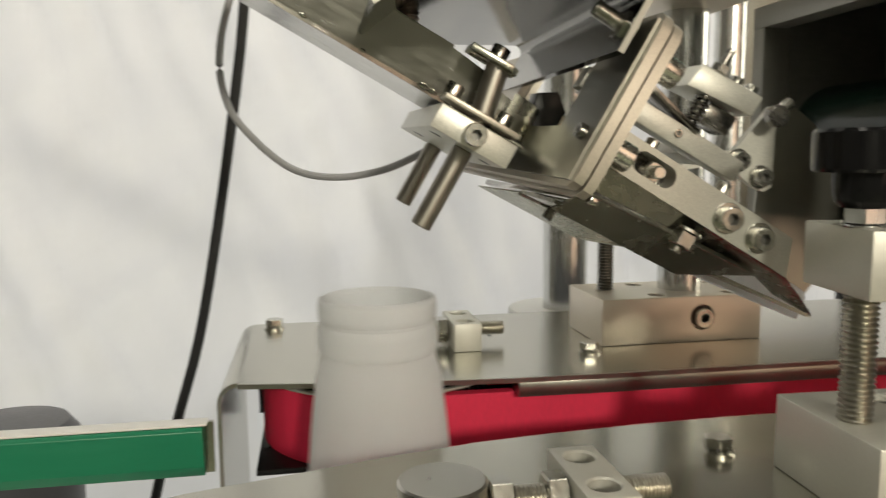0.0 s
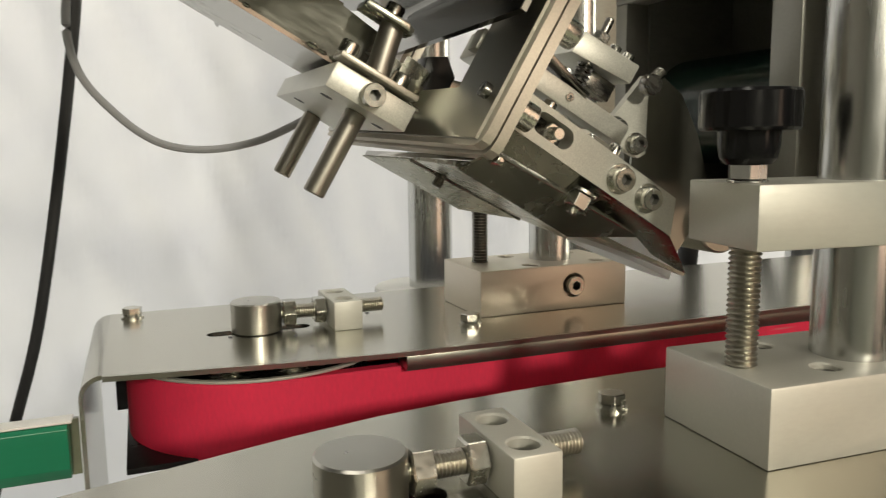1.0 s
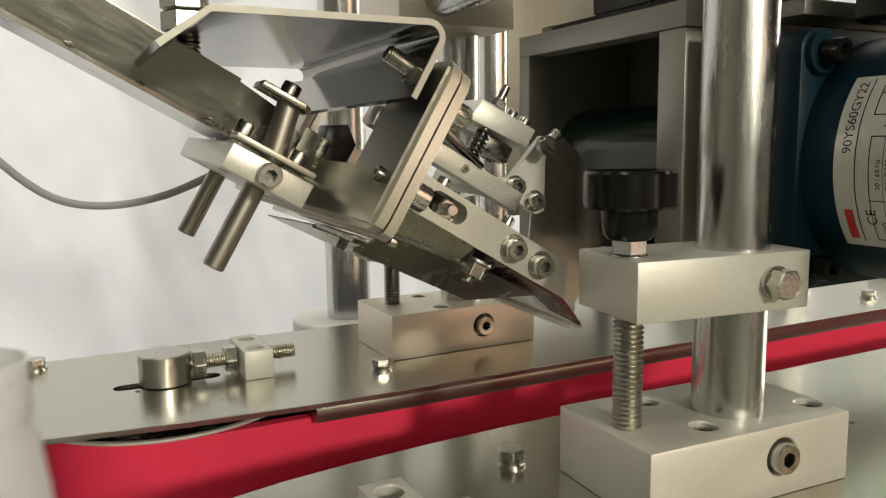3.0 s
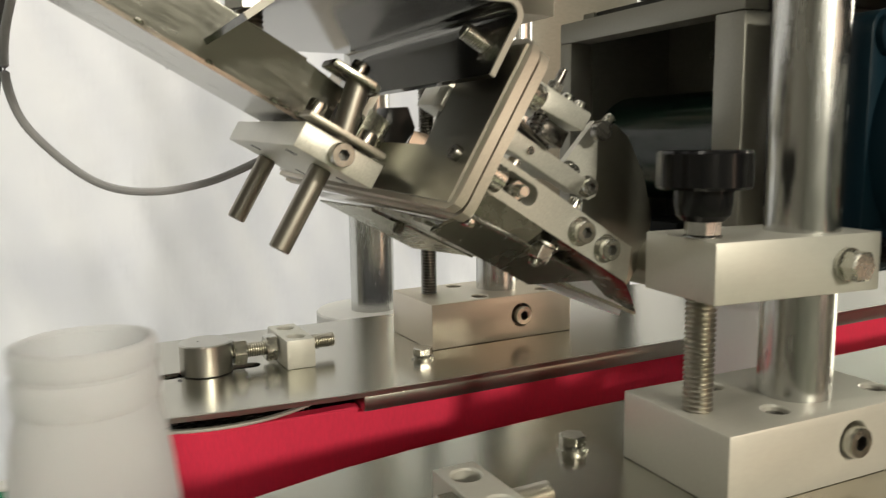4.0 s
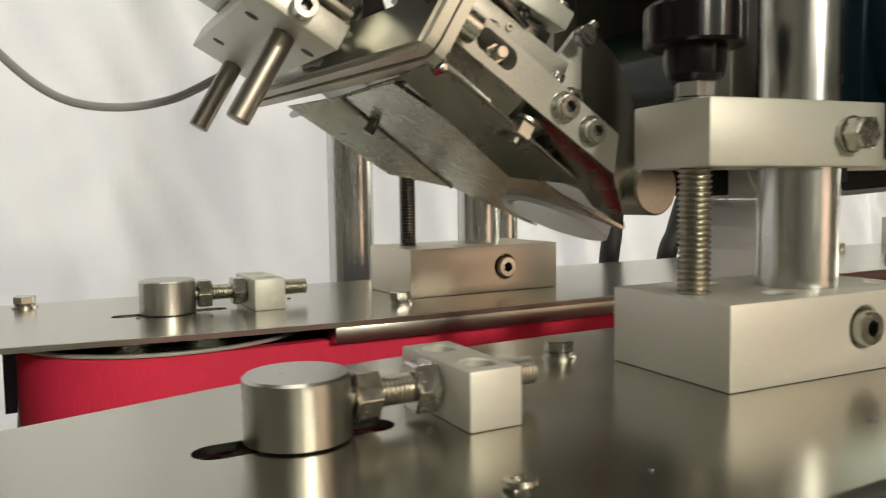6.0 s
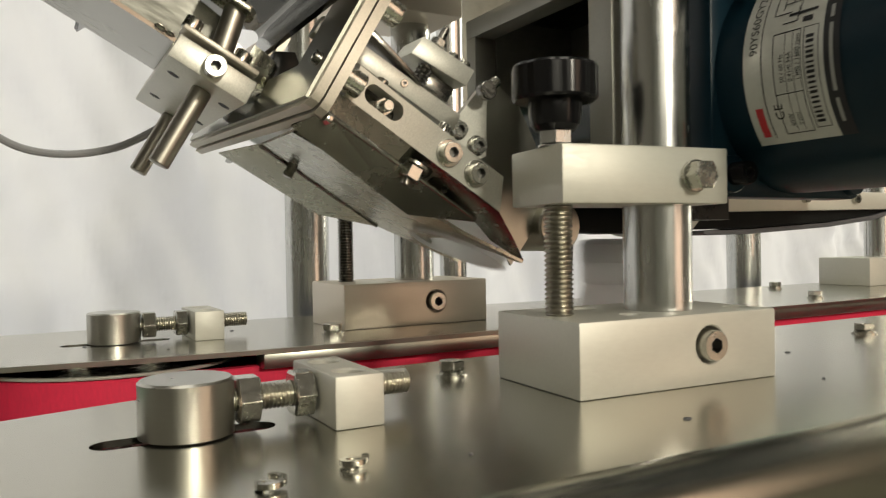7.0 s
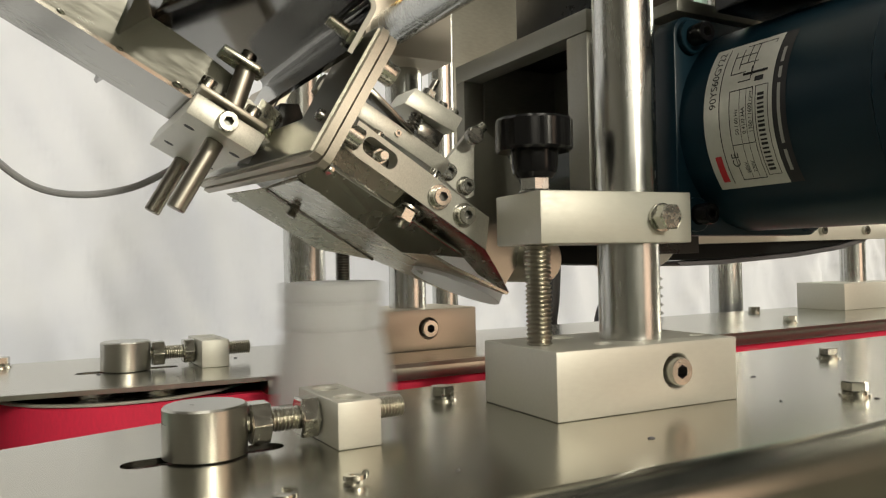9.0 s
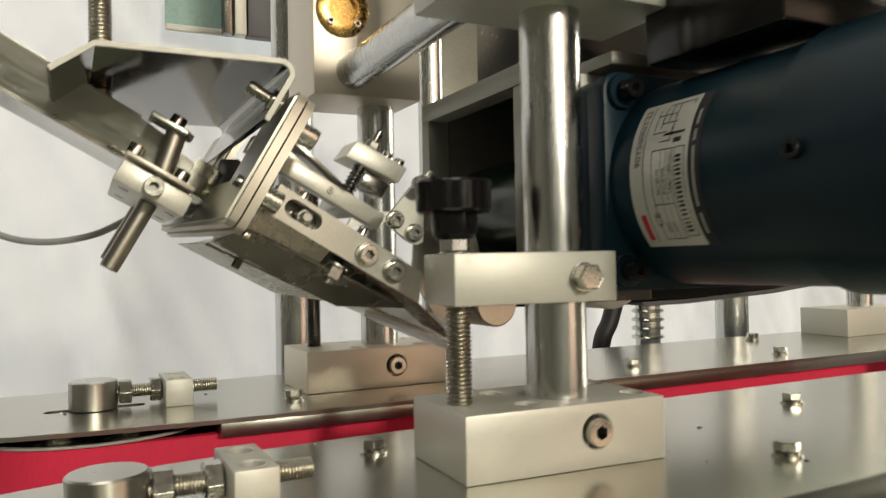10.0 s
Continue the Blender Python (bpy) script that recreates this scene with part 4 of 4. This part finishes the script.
bm = sheet(-28, 9, 169.2, 169.5)
for x0, x1, y0, y1 in ((-28, 9, 158.2, 158.5), (-28, -27.6, 158.2, 169.5), (8.6, 9, 158.2, 169.5), (-13, -12.7, 158.2, 169.5), (-27, 9, 164.4, 164.6), (-27, 9, 161.3, 161.5),
                       (-27, 9, 151.2, 151.5), (-27, 9, 156.8, 157.1), (-27, -26.7, 151.2, 157), (8.7, 9, 151.2, 157)):
    merge(bm, sheet(x0, x1, y0, y1, 6))
part("table_grid", wrap(bm, CR + 0.4), INK, lab)
for k in range(18):
    x0 = -25 + 1.75 * k
    part("code_bar", wrap(sheet(x0, x0 + 0.5 + 0.7 * random.random(), 153, 156, 1), CR + 0.4), INK, lab)
bm = bmesh.new()
for x0, x1, y0, y1 in ((16, 27, 170, 170.4), (18, 28, 166.5, 166.9), (20, 29, 163, 163.4), (14, 29, 159.5, 159.9), (16, 16.4, 163, 170), (24, 24.4, 160, 170), (12, 12.4, 160, 166), (12, 18, 160, 160.4), (11, 13, 154, 158), (14.5, 15.6, 152.5, 164), (20, 20.4, 158, 166.5), (27, 29, 152, 152.4), (28.8, 29.2, 152, 166)):
    merge(bm, sheet(x0, x1, y0, y1, 4))
part("wiring_diagram", wrap(bm, CR + 0.4), INK, lab)
for x0, x1 in ((-26, -17.5), (-15, 8), (10, 14.5), (16.5, 23)):
    part("maker_bar", wrap(sheet(x0, x1, 145.8, 147.2, 12), CR + 0.4), PALEINK, lab)

press = thing("press_belt", at(0, 0, 0), "top press belt arm with a black belt and pale side plate", "press belt")
loop = [(337, 56), (340, 54.6), (345, 54.4), (375, 54.8), (450, 58.5), (498, 63), (527, 68.5), (538, 74), (536, 79)]
part("belt", prism(loop + [(530, 79), (526, 71.5), (497, 66), (450, 61.3), (375, 57.6), (342, 57.2), (337, 57.2)], 296, 334, "y", 0.3), DGREY, press, "worn grey-black press belt")
# black block put inside the loop to stand for its shaded recess
part("loop_shade_core", prism([(322, 58), (375, 58.2), (450, 62), (497, 66.6), (524, 72), (528, 79), (322, 79)], 297.5, 333, "y"), BELTBLACK, press, "black core standing for the dark hollow inside the loop")
part("nose_arm", prism([(240, 62), (246, 58), (287, 56), (287, 79), (245, 79)], 300, 334, "y", 1.0), BELTBLACK, press, "black nose of the press belt")
part("side_plate", prism([(330, 67.5), (545, 70.5), (566, 73), (566, 81), (330, 81)], 290, 294.5, "y", 0.6), ALU, press, "pale aluminium side plate")
part("nose_roller", rod((236, 297, 60.5), (236, 336, 60.5), 13, 40, 1), NICKEL, press, "round steel nose roller")
for x in (418, 468, 517):
    part("cap_screw", socket_head((x, 290, 76.5), (x, 287, 76.5), 3.2, 1.6), BOLT, press)
part("drive_roller", rod((312, 292, 77.5), (312, 336, 77.5), 23.4, 56, 1), WHITECAP, press, "cream plastic drive roller")

# ---- conveyor, guide rail, cables, backdrop things ----
conv = thing("conveyor", at(0, 0, 0), "slat conveyor carrying the bottles between the belts", "conveyor")
part("bed", box(-1400, 2400, 270, 362, -75, -64, 1), DARKSTEEL, conv)
part("support", box(-1300, 2300, 300, 332, -940, -75, 1), DGREY, conv)
first = part("slat", box(-19, 19, 276, 356, -64, -60, 0.8), WHITE, conv, m=at(-1380, 0, 0))
for k in range(1, 96):
    again(first, at(-1380 + 39.5 * k, 0, 0))

guide = thing("guide_rail", at(0, 0, 0), "green plastic guide rail with a white top in a metal channel", "guide rail")
part("green_strip", prism([(324, -5), (325.2, -3.4), (331.4, -3.4), (331.4, -25.6), (327.5, -25.6), (324, -20.5)], -700, -48, "x", 0.3), GREEN, guide)
part("white_strip", box(-700, -46.5, 325.4, 334.2, -3.2, -2.2, 0.3), WHITE, guide)
part("channel", prism([(331.8, -26), (334.2, -26), (334.2, -3.4), (331.8, -3.4)], -700, -44.5, "x"), SHEET, guide)
part("bracket", box(-420, -400, 334.4, 360, -75, -8, 0.5), SHEET, guide)

t = thing("power_cable", at(0, 0, 0), "black power cable hanging in front of the curtain", "cable")
part("sheath", tube([(-40, 655, 420), (-46, 652, 260), (-62, 650, 137), (-91, 650, -21), (-115, 650, -106), (-140, 650, -190), (-200, 650, -500), (-230, 650, -940)], 4.2, 12), RUBBER, t)
t = thing("air_tube", at(0, 0, 0), "thin grey air tube looping to the track clamp", "tube")
part("sheath", tube([(-10, 430, 330), (-30, 405, 215), (-42, 400, 165), (-40, 400, 137), (-27, 400, 118), (-8, 400, 103), (14, 398, 99), (38, 392, 103), (58, 372, 113)], 1.9, 10), GREY, t)
t = thing("grey_motor_housing", at(-183, 480, -113), "dark grey round housing beside the conveyor", "housing")
part("shell", lathe([(0, 0), (38, 0), (40, 4), (40, 58), (34, 66), (0, 70)], 40), DGREY, t)
part("stand", box(-20, 20, -20, 20, -820, 0, 2), DGREY, t)
t = thing("acrylic_panel", at(0, 960, 0), "pale teal acrylic panel behind the machine", "panel")
part("sheet", box(140, 1700, 0, 6, 395, 900, 1), TEAL, t)
part("frame_rail", box(140, 1700, -6, 0, 388, 396, 1), ALU, t)
part("post", box(208, 219, -30, -10, 385, 900, 1), DARKSTEEL, t, "dark upright post")
part("post", box(222, 237, -30, -10, 385, 900, 1), ALU, t)
part("post", box(239, 292, -30, -8, 385, 900, 1), DGREY, t, "broad grey upright post")
part("leg", box(1685, 1700, -4, 10, -950, 392, 1), ALU, t)
part("leg", box(126, 140, 100, 120, -950, 900, 1), ALU, t)


# ---- bottles ----
def bottle():
    t = thing("bottle", at(0, 316, -60), "frosted translucent plastic bottle with a wide rimmed neck", "bottle", "bottles")
    out = [(0, 0), (29, 0), (31.5, 1.5), (32, 5), (31.6, 25), (30.2, 42), (28.3, 62), (26.3, 78), (24.8, 84), (24.0, 87), (23.8, 89), (23.8, 108), (23.6, 109.5)]
    inn = [(22.2, 109.5), (22.2, 92), (22.6, 86), (24.5, 78), (26.5, 62), (28.4, 42), (29.8, 25), (30, 6), (27, 2.2), (0, 2)]
    part("neck_ring", lathe([(23.84, 88.2), (24.6, 89.0), (25.1, 91), (25.1, 97), (24.6, 99.4), (23.84, 100.6)], 56), FROST, t, smooth=70)
    part("rim", lathe([(23.84, 102), (24.4, 102.8), (24.7, 104.5), (24.7, 109.5), (24.2, 111), (22.8, 111.6), (22.2, 110.8), (22.2, 109.6), (23.84, 109.55)], 56), FROST, t, smooth=70)
    part("shell", lathe(out + inn, 56), FROST, t, smooth=60)
    return t


def motions():
    """The bottles run slowly up to the grip belts, and twice as fast between them."""
    runs = [
        [(0.0, 26), (0.1, 49), (0.2, 75), (0.3, 112), (0.4, 161), (0.5, 211), (0.7, 318), (1.0, 478), (1.4, 690)],
        [(3.0, -46), (3.3, 19), (3.4, 46), (3.5, 77), (3.6, 112), (3.7, 162), (3.8, 214), (4.0, 320), (4.4, 530), (4.7, 690)],
        [(3.7, -78), (3.9, -40), (4.0, -23), (4.1, -4), (4.2, 18), (4.3, 41), (4.4, 65), (4.5, 92), (4.6, 134), (4.7, 186), (4.8, 236), (4.9, 284), (5.2, 440), (5.7, 690)],
        [(4.8, -76), (5.0, -35), (5.1, -13), (5.2, 10), (5.3, 33), (5.4, 58), (5.5, 85), (5.6, 125), (5.7, 175), (5.8, 228), (5.9, 273), (6.0, 318), (6.4, 530), (6.7, 690)],
        [(5.9, -88), (6.0, -65), (6.1, -43), (6.2, -18), (6.5, 54), (6.6, 86), (6.7, 136), (6.9, 243), (7.1, 350), (7.3, 456), (7.4, 503), (7.5, 553), (7.8, 700)],
        [(8.2, -82), (8.5, -17), (8.6, 5), (8.7, 29), (8.8, 56), (8.9, 84), (9.0, 120), (9.1, 173), (9.2, 226), (9.3, 284), (9.4, 338), (9.5, 388), (9.6, 437), (9.8, 546), (10.0, 650)],
    ]
    paths = []
    for k, run in enumerate(runs):
        b = bottles[k]
        rows = list(run)
        if rows[0][0] > 0:
            start = -320 - 80 * k
            t1 = rows[0][0] - (rows[0][1] - start) / 215
            rows = ([(0.0, start)] if t1 > 0.05 else []) + ([(t1, start)] if t1 > 0.1 else [(0.0, rows[0][1] - 215 * rows[0][0])] if t1 <= 0.05 else []) + rows
        if rows[-1][0] < 10:
            end = 1700 - 90 * k
            t2 = rows[-1][0] + (end - rows[-1][1]) / 530
            if t2 < 9.9:
                rows += [(t2, end), (10.0, end)]
            else:
                rows += [(10.0, rows[-1][1] + 530 * (10.0 - rows[-1][0]))]
        walk(b, [(t, at(x, 316, -60)) for t, x in rows])
        paths.append(rows)
    # the caps step down the chute each time a bottle passes the tip and takes one
    def when(rows, x):
        for (t0, x0), (t1, x1) in zip(rows, rows[1:]):
            if x0 <= x < x1:
                return t0 + (t1 - t0) * (x - x0) / (x1 - x0)
        return 99.0
    picks = [when(r, 188) for r in paths]
    for j, c in enumerate(caps):
        rows, slot = [(0.0, SLOTS[j])], j
        for k, t in enumerate(picks):
            if slot > 0 and t + 0.25 < 10:
                rows += [(t + 0.08, SLOTS[slot]), (t + 0.22, SLOTS[slot - 1])]
                slot -= 1
            elif slot == 0:
                rows.append((t - 0.06, SLOTS[0]))
                t0 = when(paths[k], 212)
                rows.append((t0, at(213, 316, 53.4)))
                for tt, x in paths[k]:
                    if tt > t0 + 0.05:
                        rows.append((tt, at(x, 316, 53.4)))
                slot = -1
        if rows[-1][0] < 10:
            rows.append((10.0, rows[-1][1]))
        walk(c, rows)
    # the two stitched joints run round with the far belt
    half, r = 877.0, 66.25
    loop = 2 * half + 2 * math.pi * r
    for joint, lead in zip(joints, (0.0, -68.0)):
        rows = []
        for k in range(101):
            s = (START + lead + LOOP_SPEED * k / 10) % loop
            if s < half:
                m = at(37 + s, 421 - r, -24)
            elif s < half + math.pi * r:
                a = (s - half) / r
                m = at(914 + r * math.sin(a), 421 - r * math.cos(a), -24, 0, 0, math.degrees(a))
            elif s < 2 * half + math.pi * r:
                m = at(914 - (s - half - math.pi * r), 421 + r, -24, 0, 0, 180)
            else:
                a = math.pi + (s - 2 * half - math.pi * r) / r
                m = at(37 + r * math.sin(a), 421 - r * math.cos(a), -24, 0, 0, math.degrees(a))
            rows.append((k / 10, m))
        walk(joint, rows)


def stitched_joint():
    bm = box(-7, 7, -0.1, 0.15, -17.5, -16.5)
    for k in range(1, 9):
        box(-7, 7, -0.1, 0.15, -17.5 + 4.2 * k, -16.5 + 4.2 * k, 0, bm)
    return part("belt_joint", bm, REDSEAM, far_belt, "pale stitched belt joint")


START, LOOP_SPEED = -193.0, 560.0
joints = [stitched_joint(), stitched_joint()]
bottles = [bottle()]
for k in range(5):
    bottles.append(copy_thing(bottles[0], at(-400 - 90 * k, 316, -60)))
motions()
